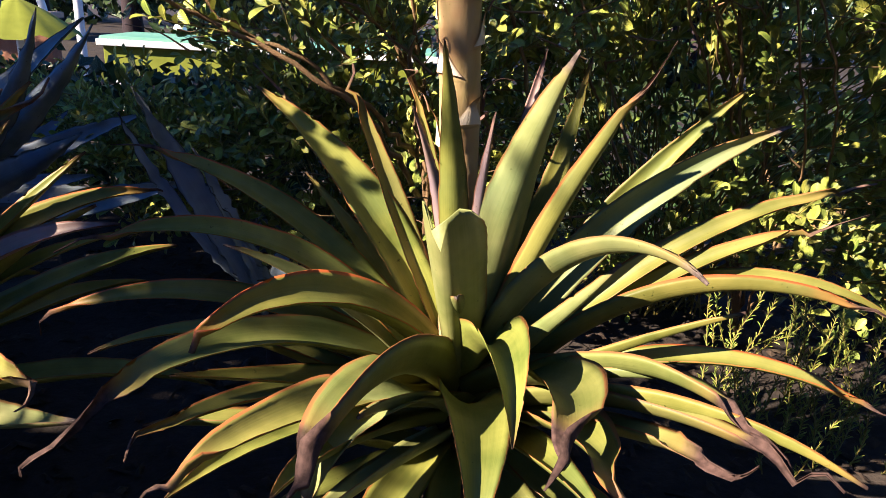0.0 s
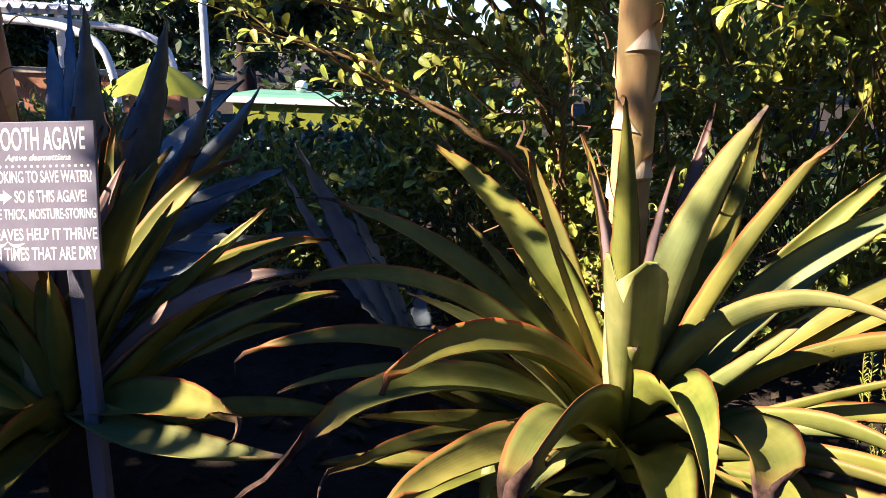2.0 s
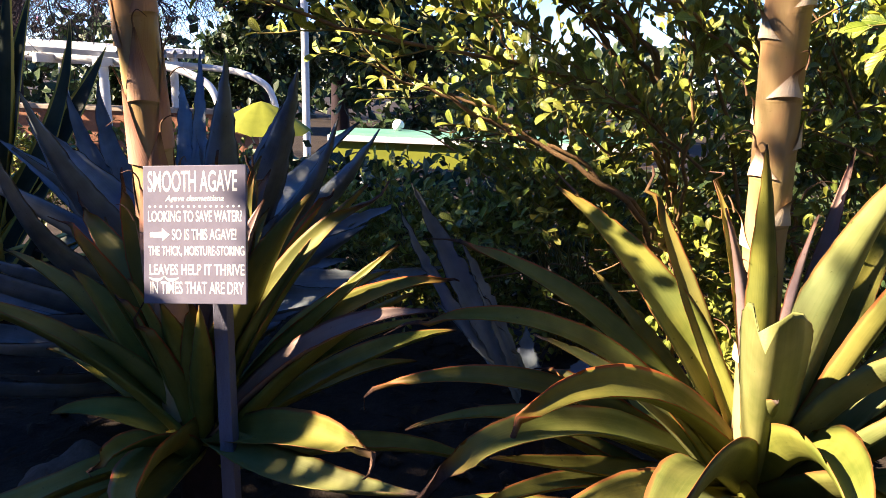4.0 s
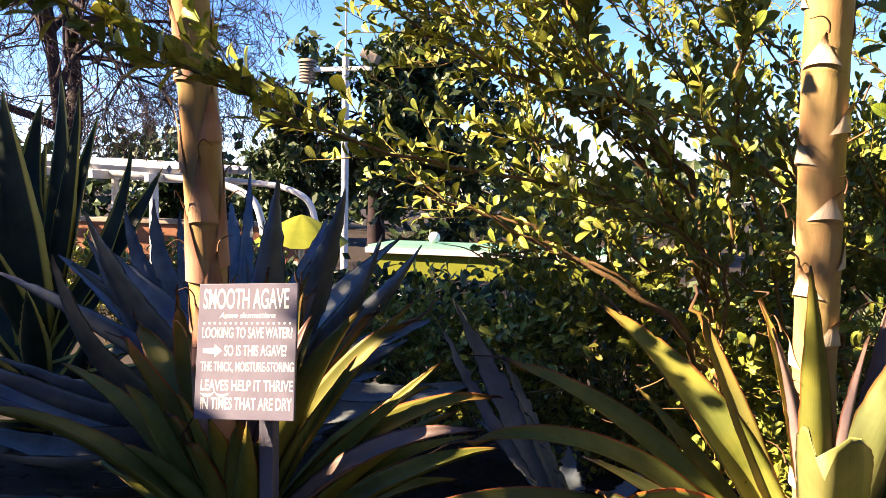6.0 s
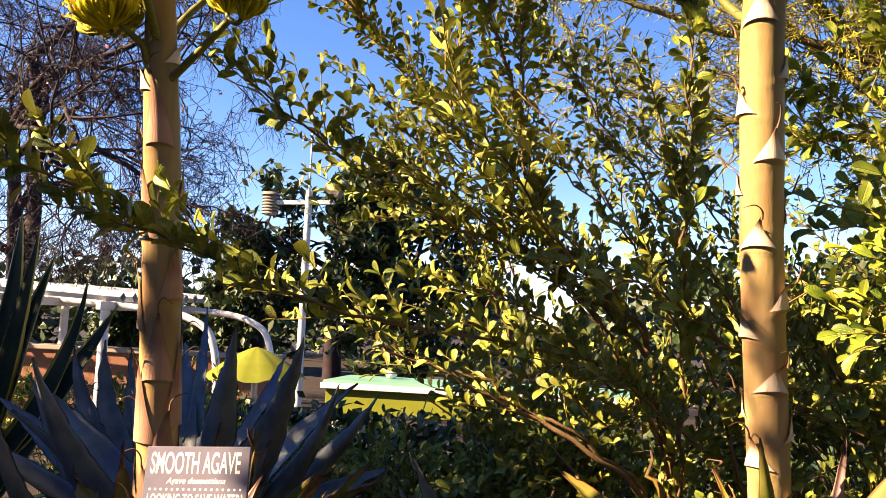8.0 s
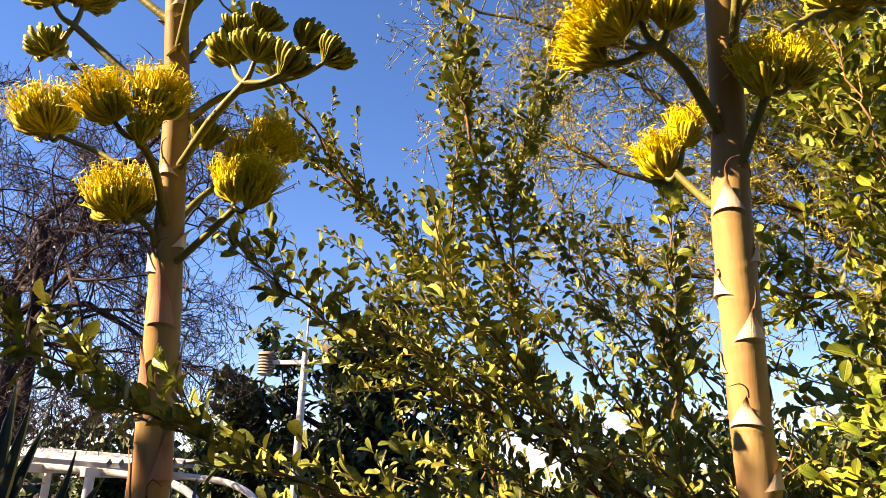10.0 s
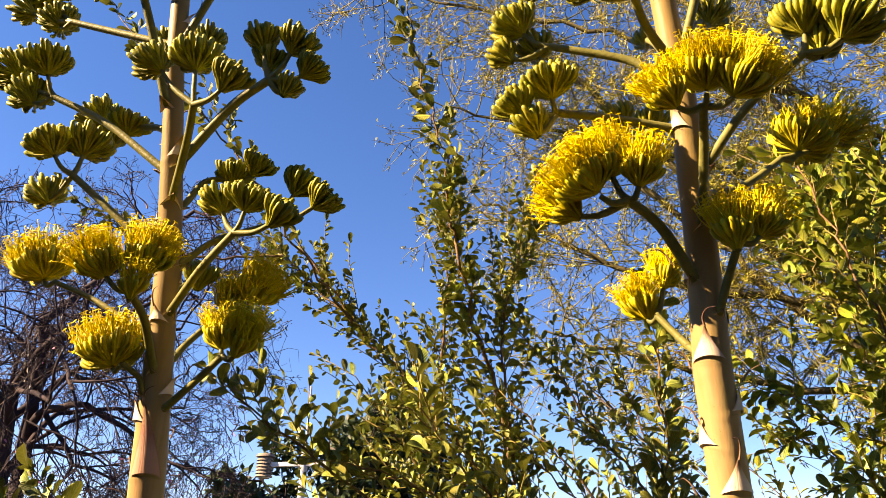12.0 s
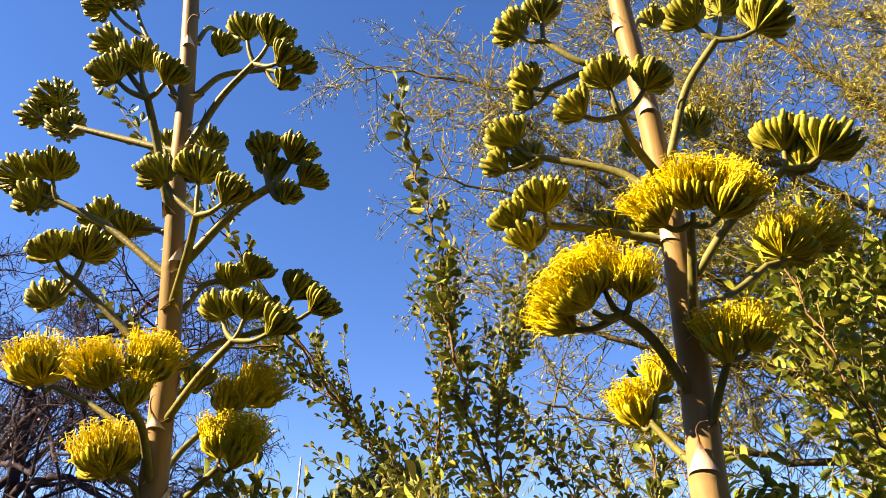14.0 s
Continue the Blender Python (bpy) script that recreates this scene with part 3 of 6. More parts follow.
# the torn leaf and the spear before the flower stalk
leaf(agave_right, -104, 61, -3, 0, 0.75, 0.122, 0.67, "c", cut=0.60, fold=1.25, twist=0, roll=-8)
leaf(agave_right, -120, 84, -7, -10, 0.57, 0.054, 0.72, "", fold=0.5, twist=0, facing=0.8)

# lower and rear leaves that fill the rosettes
for k in range(16):
    az = -170 + k * 137.5
    back = math.sin(radians(az)) > -0.2
    leaf(agave_right, az, rng.uniform(-8, 8) if not back else rng.uniform(15, 42), rng.uniform(-50, -15), rng.uniform(-8, 8), rng.uniform(0.42, 0.56), rng.uniform(0.07, 0.095), rng.uniform(0.50, 0.57), ("", "r", "d", "")[k % 4])
for k in range(18):
    az = (-120 + k * 137.5 + 180) % 360 - 180
    front = -140 < az < -35
    if -80 < az < -10:
        continue
    leaf(agave_left, az, rng.uniform(0, 22) if front else rng.uniform(10, 62), rng.uniform(-50, -12), rng.uniform(-8, 8), rng.uniform(0.5, 0.64), rng.uniform(0.065, 0.09), rng.uniform(0.58, 0.66), ("", "", "", "r")[k % 4])
for k in range(14):
    az = 10 + k * 25.0 if math.sin(radians(10 + k * 25.0)) > -0.3 else 90
    leaf(agave_left, az, rng.uniform(62, 82), rng.uniform(-28, -8), rng.uniform(-8, 8), rng.uniform(0.48, 0.6), rng.uniform(0.065, 0.085), rng.uniform(0.64, 0.70), ("", "r", "p")[k % 3])
for k, az in enumerate((-165, -150, -128, -106, -88, -60, -35)):
    leaf(agave_left, az, 80 - 5 * k % 9, -12, 0, 0.30 + 0.03 * (k % 3), 0.072, 0.66, ("", "r")[k % 2])
for k in range(16):
    leaf(striped, 15 + k * 137.5, rng.uniform(5, 60), rng.uniform(-10, 25), 0, rng.uniform(0.5, 0.7), 0.12, rng.uniform(0.42, 0.66), "striped", thick=0.022, fold=0.4, facing=0.4, teeth=0.002, wide_at=0.4, foot=0.75)
for k in range(26):
    leaf(blue, 20 + k * 137.5, rng.uniform(2, 65), rng.uniform(-15, 20), rng.uniform(-6, 6), rng.uniform(0.6, 0.85), rng.uniform(0.11, 0.15), rng.uniform(0.5, 0.7), "blue", thick=0.025, fold=0.4, facing=0.5, teeth=0.004, wide_at=0.35, foot=0.8)

for k in range(9):
    leaf(blue, 195 + 11 * k, rng.uniform(0, 24), rng.uniform(-10, 30), 0, rng.uniform(0.75, 1.0), rng.uniform(0.10, 0.13), rng.uniform(0.42, 0.55), "blue", thick=0.025, fold=0.5, facing=0.4, teeth=0.004, wide_at=0.35, foot=0.8)


# ---- flower stalks ----
def stalk_x(plant, z):
    if plant is agave_right:
        return float(np.interp(z, (0.7, 1.2, 1.35, 1.6, 1.9, 2.1, 2.4, 2.6, 2.8, 3.2), (-0.006, -0.030, -0.040, -0.056, -0.065, -0.060, -0.063, -0.076, -0.094, -0.125)))
    return float(np.interp(z, (0.7, 1.2, 1.5, 2.0, 2.5, 2.8, 3.03, 3.4), (-1.09, -1.120, -1.112, -1.114, -1.118, -1.119, -1.131, -1.150)))


def stalk_y(plant, z):
    """Both stalks lean out over the path."""
    if plant is agave_right:
        return float(np.interp(z, (0.7, 1.1, 1.4, 1.7, 2.0, 2.4, 3.0, 3.6), (1.575, 1.59, 1.53, 1.46, 1.40, 1.31, 1.22, 1.15)))
    return float(np.interp(z, (0.7, 1.2, 1.7, 2.2, 2.6, 3.2, 3.8), (1.50, 1.50, 1.44, 1.37, 1.27, 1.17, 1.10)))


def flower_stalk(plant, top, radii, gap, seed):
    """A stout stalk with a spiral of papery bracts, each on a small ledge and ending in a whisker."""
    r = np.random.default_rng(seed)
    nodes = [0.90]
    while nodes[-1] < top - 0.1:
        nodes.append(nodes[-1] + gap * r.uniform(0.8, 1.2) * float(np.interp(nodes[-1], (1.20, 1.30, 1.85, 2.1), (0.6 if plant is agave_left else 1.0, 1.0, 1.0, 2.2))))
    nodes = np.array(nodes)
    turns = 2.4 * np.arange(len(nodes)) + 0.5 + seed + r.normal(0, 0.12, len(nodes))
    zs = np.linspace(0.70, top, 520)
    rad = np.interp(zs, *radii)
    path = np.array([[stalk_x(plant, z), stalk_y(plant, z), z] for z in zs]) - np.array(plant.location)
    v, f = tube(path, rad, 24)
    v = np.array(v, float).reshape(len(zs), 24, 3)
    off = v - path[:, None]
    ang = np.arctan2(off[..., 1], off[..., 0])
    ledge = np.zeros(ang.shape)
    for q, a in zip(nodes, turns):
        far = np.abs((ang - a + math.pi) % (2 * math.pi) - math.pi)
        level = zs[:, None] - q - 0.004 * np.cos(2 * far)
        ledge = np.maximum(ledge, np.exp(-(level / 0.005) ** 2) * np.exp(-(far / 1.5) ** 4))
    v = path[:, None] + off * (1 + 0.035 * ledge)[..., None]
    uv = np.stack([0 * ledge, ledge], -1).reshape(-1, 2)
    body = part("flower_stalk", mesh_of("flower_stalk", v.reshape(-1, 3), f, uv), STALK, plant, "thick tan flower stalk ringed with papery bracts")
    for q, a in zip(nodes[:-1], turns):
        rr = float(np.interp(q, *radii))
        long = plant is agave_left and q < 1.75
        high = (r.uniform(0.085, 0.145) * (1.35 if q < 1.25 else 1.0) if long else r.uniform(0.045, 0.066)) * (1.0 if q < 2.0 else 0.75)
        hv, hu = [], []
        n, m = 14, 9
        lift = r.uniform(0.10, 0.35) if long else r.uniform(0.2, 0.9)
        lean = r.uniform(-0.35, 0.35)
        for k in range(n):
            t = k / (n - 1)
            wide = ((2.3 if q < 1.25 else 1.8) if long else 1.85) * (1 - t) ** (1.15 if long else 1.5) + 0.03
            out = rr * 1.035 + 0.0015 + lift * 0.030 * max(0, t - 0.5) ** 2 / 0.25
            for j in range(m):
                x = j / (m - 1) - 0.5
                w = a + wide * x + lean * t ** 2
                zz = q + high * t + 0.005 * math.cos(math.pi * x) * (1 - t)
                o = out + (0.0030 * (1 - t) + 0.0006) * math.cos(math.pi * x)
                hv.append((stalk_x(plant, zz) - plant.location.x + o * math.cos(w), stalk_y(plant, zz) - plant.location.y + o * math.sin(w), zz - plant.location.z))
                hu.append((x + 0.5, t))
        faces = [(k * m + j, k * m + j + 1, (k + 1) * m + j + 1, (k + 1) * m + j) for k in range(n - 1) for j in range(m - 1)]
        # the tip runs out into a curled whisker
        tip = np.array(hv[-(m // 2) - 1])
        away = np.array([math.cos(a + lean), math.sin(a + lean), 0.0])
        turn = np.array([-away[1], away[0], 0.0]) * r.choice([-1, 1])
        reach = r.uniform(0.012, 0.034)
        rise = r.uniform(0.012, 0.030)
        curl = smooth_path([tip - [0, 0, 0.006], tip + away * reach * 0.3 + [0, 0, 0.5 * rise], tip + away * reach * 0.8 + turn * 0.010 + [0, 0, rise], tip + away * reach * 1.2 + turn * 0.026 + [0, 0, rise * r.uniform(0.2, 1.2)]], 12)
        cv, cf = tube(curl, np.linspace(0.0021, 0.0005, 12), 4)
        faces = faces + [tuple(int(x) + len(hv) for x in row) for row in cf]
        hu = hu + [(0.5, 0.80 + 0.2 * (k // 4) / 11) for k in range(len(cv))]
        hv = hv + [tuple(p) for p in cv]
        part("bract", mesh_of("bract", hv, faces, hu), SHEATH if long else BRACT, body, "")
    return body


flower_stalk(agave_right, 3.15, ((0.7, 1.35, 1.6, 1.9, 2.07, 2.4, 2.8, 3.15), (0.034, 0.0332, 0.0330, 0.0325, 0.0285, 0.0240, 0.0225, 0.019)), 0.043, 3)
flower_stalk(agave_left, 3.30, ((0.7, 1.2, 1.5, 1.8, 2.05, 2.3, 2.56, 3.3), (0.037, 0.0362, 0.0360, 0.0325, 0.0262, 0.0245, 0.0205, 0.0185)), 0.052, 11)


# ---- flower clusters ----
def umbel_meshes(seed, open_, across):
    """A flat-footed tuft of finger-like buds of the given width; open ones bear long yellow stamens."""
    r = np.random.default_rng(seed)
    green, yellow = Heap(), Heap()
    count = int(84 * (across / 0.1) ** 1.6)
    disc = across / 2 - 0.017
    for k in range(count):
        rho = math.sqrt((k + 0.5) / count)
        ph = k * 2.39996 + r.normal(0, 0.12)
        out = np.array([math.cos(ph), math.sin(ph), 0.0])
        start = out * disc * rho + np.array([0, 0, -0.006 * rho ** 2 + r.normal(0, 0.002)])
        d = out * (0.58 * rho ** 1.3) + np.array([0, 0, 1.0]) + r.normal(0, 0.07, 3)
        d /= np.linalg.norm(d)
        long_ = r.uniform(0.024, 0.036)
        wide = r.uniform(0.0040, 0.0052)
        s = np.array([0.0, 0.15, 0.40, 0.55, 0.80, 0.95, 1.0])
        rad = wide * np.array([0.42, 0.62, 0.98, 0.90, 1.0, 0.72, 0.15])
        bow = out * 0.004 * rho
        path = start + np.outer(s * long_, d) + np.outer(np.sin(np.pi * s), bow)
        green.add(*tube(path, rad, 6))
        # the stalklet under the bud
        green.add(*tube([np.array([0, 0, -0.020]) + out * 0.004 * rho, start * 0.7 + np.array([0, 0, -0.006]), start + d * 0.004], [0.0028, 0.0026, 0.0024], 4))
        if open_ and r.random() < open_:
            tip = path[-1] - d * 0.003
            for j in range(6):
                w = d * 0.6 + r.normal(0, 0.30, 3) + np.array([0, 0, 0.6])
                w /= np.linalg.norm(w)
                l = r.uniform(0.026, 0.058)
                mid = tip + w * l * 0.5 + r.normal(0, 0.0015, 3)
                end = tip + w * l + r.normal(0, 0.003, 3)
                yellow.add(*tube([tip - w * 0.004, mid, end], [0.0012, 0.0010, 0.0008], 3))
                cross = np.cross(w, r.normal(0, 1, 3))
                cross /= np.linalg.norm(cross)
                yellow.add(*tube([end - cross * 0.005, end, end + cross * 0.005], [0.0007, 0.0015, 0.0007], 3))
    gm = green.mesh("bud_dome")
    gm.materials.append(BUD_RIPE if open_ else BUD)
    ym = None
    if open_:
        ym = yellow.mesh("stamen_tuft")
        ym.materials.append(PETAL)
    return gm, ym


BUD_RIPE = plain("bud_ripe", (0.24, 0.225, 0.012), (0.52, 0.45, 0.020), 30, 0.45, 0.15, (1, 1, 1), True)
WIDTHS = (0.07, 0.085, 0.10, 0.125, 0.15)
CLOSED = {w: [umbel_meshes(20 + k, 0, w) for k in range(2)] for w in WIDTHS}
OPEN = {w: [umbel_meshes(40 + k, share, w) for k, share in enumerate((0.9, 0.65))] for w in WIDTHS}


def flower_branch(plant, z, via, fork, heads, in_bloom):
    """A side branch from the stalk that forks into flat tufts of buds. Heads: place of the middle, and width."""
    r = np.random.default_rng(int(1000 * z + 100 * abs(fork[0])))
    root = np.array([stalk_x(plant, z), stalk_y(plant, z), z])
    via, fork = np.array(via), np.array(fork)
    out = (via - root) * [1, 1, 0]
    out /= np.linalg.norm(out) + 1e-6
    path = smooth_path([root, root + out * 0.028 + (via - root) * [0, 0, 0.10], via, fork], 22)
    h = Heap()
    girth = 0.0056 + 0.0011 * len(heads)
    h.add(*tube(path, np.interp(np.linspace(0, 1, 22), (0, 0.12, 0.3, 1), (girth * 2.2, girth * 1.35, girth, girth * 0.85)), 9))
    spots = []
    for x, y, hz, wide in heads:
        lean = (np.array([x, y, hz]) - fork) * [1, 1, 0]
        way = Vector((lean[0] * 1.8, lean[1] * 1.8, 0.22)).normalized()
        foot = np.array([x, y, hz]) - np.array(way) * (0.034 if in_bloom else 0.017)
        spots.append((foot, way, wide))
        low = foot - np.array(way) * wide * 0.22
        h.add(*tube(smooth_path([fork, fork * 0.45 + low * 0.55 + np.array([0, 0, -0.010]), low], 8), np.linspace(girth * 0.75, 0.0045, 8), 6))
    branch = part("flower_branch", h.mesh("flower_branch"), BRANCH_GREEN, plant)
    branch.data.transform(Matrix.Translation(-plant.location))
    # a papery bract clasps the foot of the branch
    u = np.linspace(-1, 1, 7)
    side = np.array([-out[1], out[0], 0.0])
    bv, bu = [], []
    for k in range(8):
        q = k / 7
        for x in u:
            spread = (1 - q) ** 0.8 * 0.022
            p = root + out * (0.014 + 0.022 * q + 0.006 * q * q) + side * x * spread + np.array([0, 0, -0.012 + 0.026 * q - 0.006 * q * q - 0.004 * x * x])
            bv.append(p - np.array(plant.location))
            bu.append((x / 2 + 0.5, q))
    part("bract", mesh_of("bract", bv, [(k * 7 + j, k * 7 + j + 1, k * 7 + j + 8, k * 7 + j + 7) for k in range(7) for j in range(6)], bu), BRACT, branch)
    for foot, way, wide in spots:
        near = min(WIDTHS, key=lambda w: abs(w - wide))
        m = Matrix.Translation(Vector(foot) - plant.location) @ way.to_track_quat("Z", "Y").to_matrix().to_4x4() @ Matrix.Rotation(r.uniform(0, 6.28), 4, "Z") @ Matrix.Scale((0.96 if in_bloom else 1.12) * wide / near, 4)
        gm, ym = (OPEN if in_bloom else CLOSED)[near][int(r.integers(2))]
        for me, name in ((gm, "bud_dome"), (ym, "stamen_tuft")):
            if me:
                ob = new(name, me)
                ob.parent = branch
                ob.matrix_local = m
                ob["label"] = "tuft of green finger-like buds" if name == "bud_dome" else "yellow open stamens"
                ob["kind"] = "stuff"


flower_branch(agave_left, 2.51, (-1.14, 1.20, 2.65), (-1.15, 1.15, 2.73), [(-1.28, 1.12, 2.91, 0.075), (-1.24, 1.11, 2.80, 0.088), (-1.19, 1.13, 2.85, 0.098), (-1.07, 1.11, 2.77, 0.086)], False)
flower_branch(agave_left, 2.80, (-1.18, 1.21, 2.89), (-1.23, 1.19, 2.97), [(-1.38, 1.16, 3.11, 0.100), (-1.32, 1.18, 3.15, 0.102)], False)
flower_branch(agave_left, 2.66, (-1.29, 1.25, 2.72), (-1.40, 1.24, 2.76), [(-1.53, 1.27, 2.90, 0.115), (-1.57, 1.26, 2.85, 0.077), (-1.46, 1.26, 2.80, 0.093)], False)
flower_branch(agave_left, 2.81, (-1.05, 1.26, 2.88), (-0.95, 1.28, 2.90), [(-0.84, 1.27, 2.90, 0.069), (-0.89, 1.29, 2.87, 0.065)], False)
flower_branch(agave_left, 2.66, (-1.02, 1.23, 2.78), (-0.94, 1.21, 2.85), [(-0.97, 1.19, 2.96, 0.077), (-0.88, 1.18, 2.92, 0.091), (-0.84, 1.18, 2.84, 0.072)], False)
flower_branch(agave_left, 2.98, (-1.12, 1.26, 3.06), (-1.11, 1.30, 3.08), [(-1.08, 1.29, 3.03, 0.074)], False)
flower_branch(agave_left, 2.63, (-1.19, 1.33, 2.71), (-1.23, 1.37, 2.76), [(-1.27, 1.41, 2.83, 0.070)], False)
flower_branch(agave_left, 2.63, (-1.11, 1.33, 2.70), (-1.12, 1.37, 2.75), [(-1.14, 1.40, 2.80, 0.087)], False)
flower_branch(agave_left, 2.30, (-1.03, 1.24, 2.38), (-0.98, 1.17, 2.41), [(-1.09, 1.16, 2.53, 0.086), (-0.99, 1.16, 2.53, 0.103), (-0.88, 1.13, 2.44, 0.076)], False)
flower_branch(agave_left, 2.38, (-0.98, 1.30, 2.50), (-0.89, 1.28, 2.54), [(-0.91, 1.26, 2.65, 0.076), (-0.83, 1.28, 2.64, 0.088), (-0.90, 1.29, 2.61, 0.072), (-0.80, 1.30, 2.58, 0.079), (-0.85, 1.30, 2.54, 0.063)], False)
flower_branch(agave_left, 2.37, (-1.29, 1.30, 2.50), (-1.42, 1.27, 2.57), [(-1.44, 1.24, 2.66, 0.109), (-1.56, 1.27, 2.67, 0.113), (-1.50, 1.28, 2.60, 0.097)], False)
flower_branch(agave_left, 2.44, (-1.20, 1.37, 2.52), (-1.32, 1.40, 2.56), [(-1.42, 1.41, 2.62, 0.099), (-1.30, 1.39, 2.57, 0.096), (-1.36, 1.41, 2.55, 0.070)], False)
flower_branch(agave_left, 2.18, (-1.25, 1.33, 2.29), (-1.34, 1.30, 2.37), [(-1.40, 1.27, 2.45, 0.103), (-1.34, 1.32, 2.47, 0.110), (-1.42, 1.32, 2.35, 0.087)], False)
flower_branch(agave_left, 2.01, (-1.27, 1.38, 2.10), (-1.38, 1.37, 2.15), [(-1.43, 1.37, 2.21, 0.133)], True)
flower_branch(agave_left, 1.94, (-1.09, 1.30, 2.02), (-1.08, 1.23, 2.05), [(-1.14, 1.19, 2.12, 0.096), (-1.05, 1.23, 2.14, 0.101), (-1.06, 1.21, 2.08, 0.059)], True)
flower_branch(agave_left, 1.90, (-1.13, 1.37, 1.93), (-1.15, 1.34, 1.95), [(-1.20, 1.36, 2.00, 0.131)], True)
flower_branch(agave_left, 2.06, (-1.01, 1.33, 2.13), (-0.93, 1.30, 2.19), [(-0.98, 1.31, 2.28, 0.081), (-0.90, 1.29, 2.27, 0.094), (-0.82, 1.28, 2.22, 0.077)], False)
flower_branch(agave_left, 2.17, (-1.03, 1.40, 2.23), (-0.92, 1.41, 2.26), [(-0.85, 1.42, 2.37, 0.091), (-0.79, 1.41, 2.32, 0.085)], False)
flower_branch(agave_left, 2.30, (-1.08, 1.40, 2.38), (-1.03, 1.43, 2.40), [(-0.96, 1.42, 2.43, 0.078), (-1.03, 1.43, 2.42, 0.083)], False)
flower_branch(agave_left, 1.87, (-1.01, 1.38, 1.92), (-0.95, 1.36, 1.96), [(-0.97, 1.38, 2.03, 0.081), (-0.89, 1.33, 2.00, 0.077)], True)
flower_branch(agave_left, 1.97, (-1.10, 1.47, 2.03), (-1.05, 1.51, 2.11), [(-0.96, 1.50, 2.17, 0.110), (-1.05, 1.53, 2.16, 0.077)], True)
flower_branch(agave_left, 2.12, (-1.11, 1.45, 2.16), (-1.12, 1.49, 2.18), [(-1.11, 1.49, 2.20, 0.076)], False)
flower_branch(agave_right, 2.74, (-0.19, 1.24, 2.73), (-0.27, 1.23, 2.80), [(-0.34, 1.23, 2.86, 0.093), (-0.27, 1.23, 2.90, 0.085)], False)
flower_branch(agave_right, 2.49, (0.00, 1.25, 2.63), (0.07, 1.22, 2.72), [(0.02, 1.21, 2.80, 0.090), (0.11, 1.25, 2.85, 0.085), (0.17, 1.20, 2.75, 0.108)], False)
flower_branch(agave_right, 2.82, (-0.06, 1.30, 2.89), (-0.03, 1.34, 2.92), [(-0.02, 1.34, 2.94, 0.059)], False)
flower_branch(agave_right, 2.74, (-0.19, 1.30, 2.76), (-0.26, 1.33, 2.76), [(-0.32, 1.32, 2.79, 0.079), (-0.33, 1.35, 2.75, 0.054)], False)
flower_branch(agave_right, 2.46, (-0.12, 1.22, 2.49), (-0.14, 1.17, 2.52), [(-0.23, 1.14, 2.54, 0.078), (-0.16, 1.14, 2.61, 0.093), (-0.07, 1.17, 2.61, 0.083)], False)
flower_branch(agave_right, 2.43, (-0.15, 1.32, 2.50), (-0.30, 1.32, 2.56), [(-0.37, 1.31, 2.63, 0.099), (-0.40, 1.33, 2.57, 0.067), (-0.33, 1.35, 2.59, 0.079)], False)
flower_branch(agave_right, 2.33, (-0.20, 1.29, 2.35), (-0.29, 1.27, 2.36), [(-0.30, 1.24, 2.42, 0.105), (-0.37, 1.24, 2.38, 0.080), (-0.34, 1.25, 2.34, 0.069)], False)
flower_branch(agave_right, 2.33, (-0.10, 1.38, 2.38), (-0.13, 1.42, 2.39), [(-0.18, 1.44, 2.45, 0.086), (-0.11, 1.43, 2.43, 0.069)], False)
flower_branch(agave_right, 2.14, (-0.05, 1.26, 2.24), (-0.05, 1.20, 2.29), [(-0.12, 1.16, 2.32, 0.078), (-0.04, 1.17, 2.36, 0.113), (0.02, 1.16, 2.33, 0.101)], True)
flower_branch(agave_right, 2.25, (0.04, 1.31, 2.35), (0.15, 1.29, 2.44), [(0.16, 1.28, 2.52, 0.105), (0.23, 1.26, 2.48, 0.111), (0.19, 1.30, 2.47, 0.069)], False)
flower_branch(agave_right, 2.51, (-0.02, 1.36, 2.59), (0.01, 1.40, 2.64), [(0.04, 1.44, 2.69, 0.086)], False)
flower_branch(agave_right, 2.49, (-0.09, 1.36, 2.56), (-0.10, 1.40, 2.61), [(-0.10, 1.44, 2.65, 0.054)], False)
flower_branch(agave_right, 2.21, (0.04, 1.43, 2.26), (0.13, 1.48, 2.34), [(0.19, 1.51, 2.41, 0.139), (0.27, 1.52, 2.43, 0.101)], True)
flower_branch(agave_right, 2.05, (-0.13, 1.31, 2.13), (-0.18, 1.26, 2.16), [(-0.26, 1.22, 2.21, 0.127), (-0.15, 1.24, 2.23, 0.083), (-0.30, 1.28, 2.18, 0.072), (-0.22, 1.26, 2.26, 0.099)], True)
flower_branch(agave_right, 1.99, (-0.03, 1.35, 2.04), (-0.01, 1.31, 2.09), [(-0.02, 1.30, 2.13, 0.075), (0.05, 1.33, 2.15, 0.080)], True)
flower_branch(agave_right, 1.94, (-0.10, 1.46, 1.97), (-0.14, 1.48, 2.03), [(-0.17, 1.50, 2.08, 0.082), (-0.11, 1.51, 2.14, 0.066)], True)


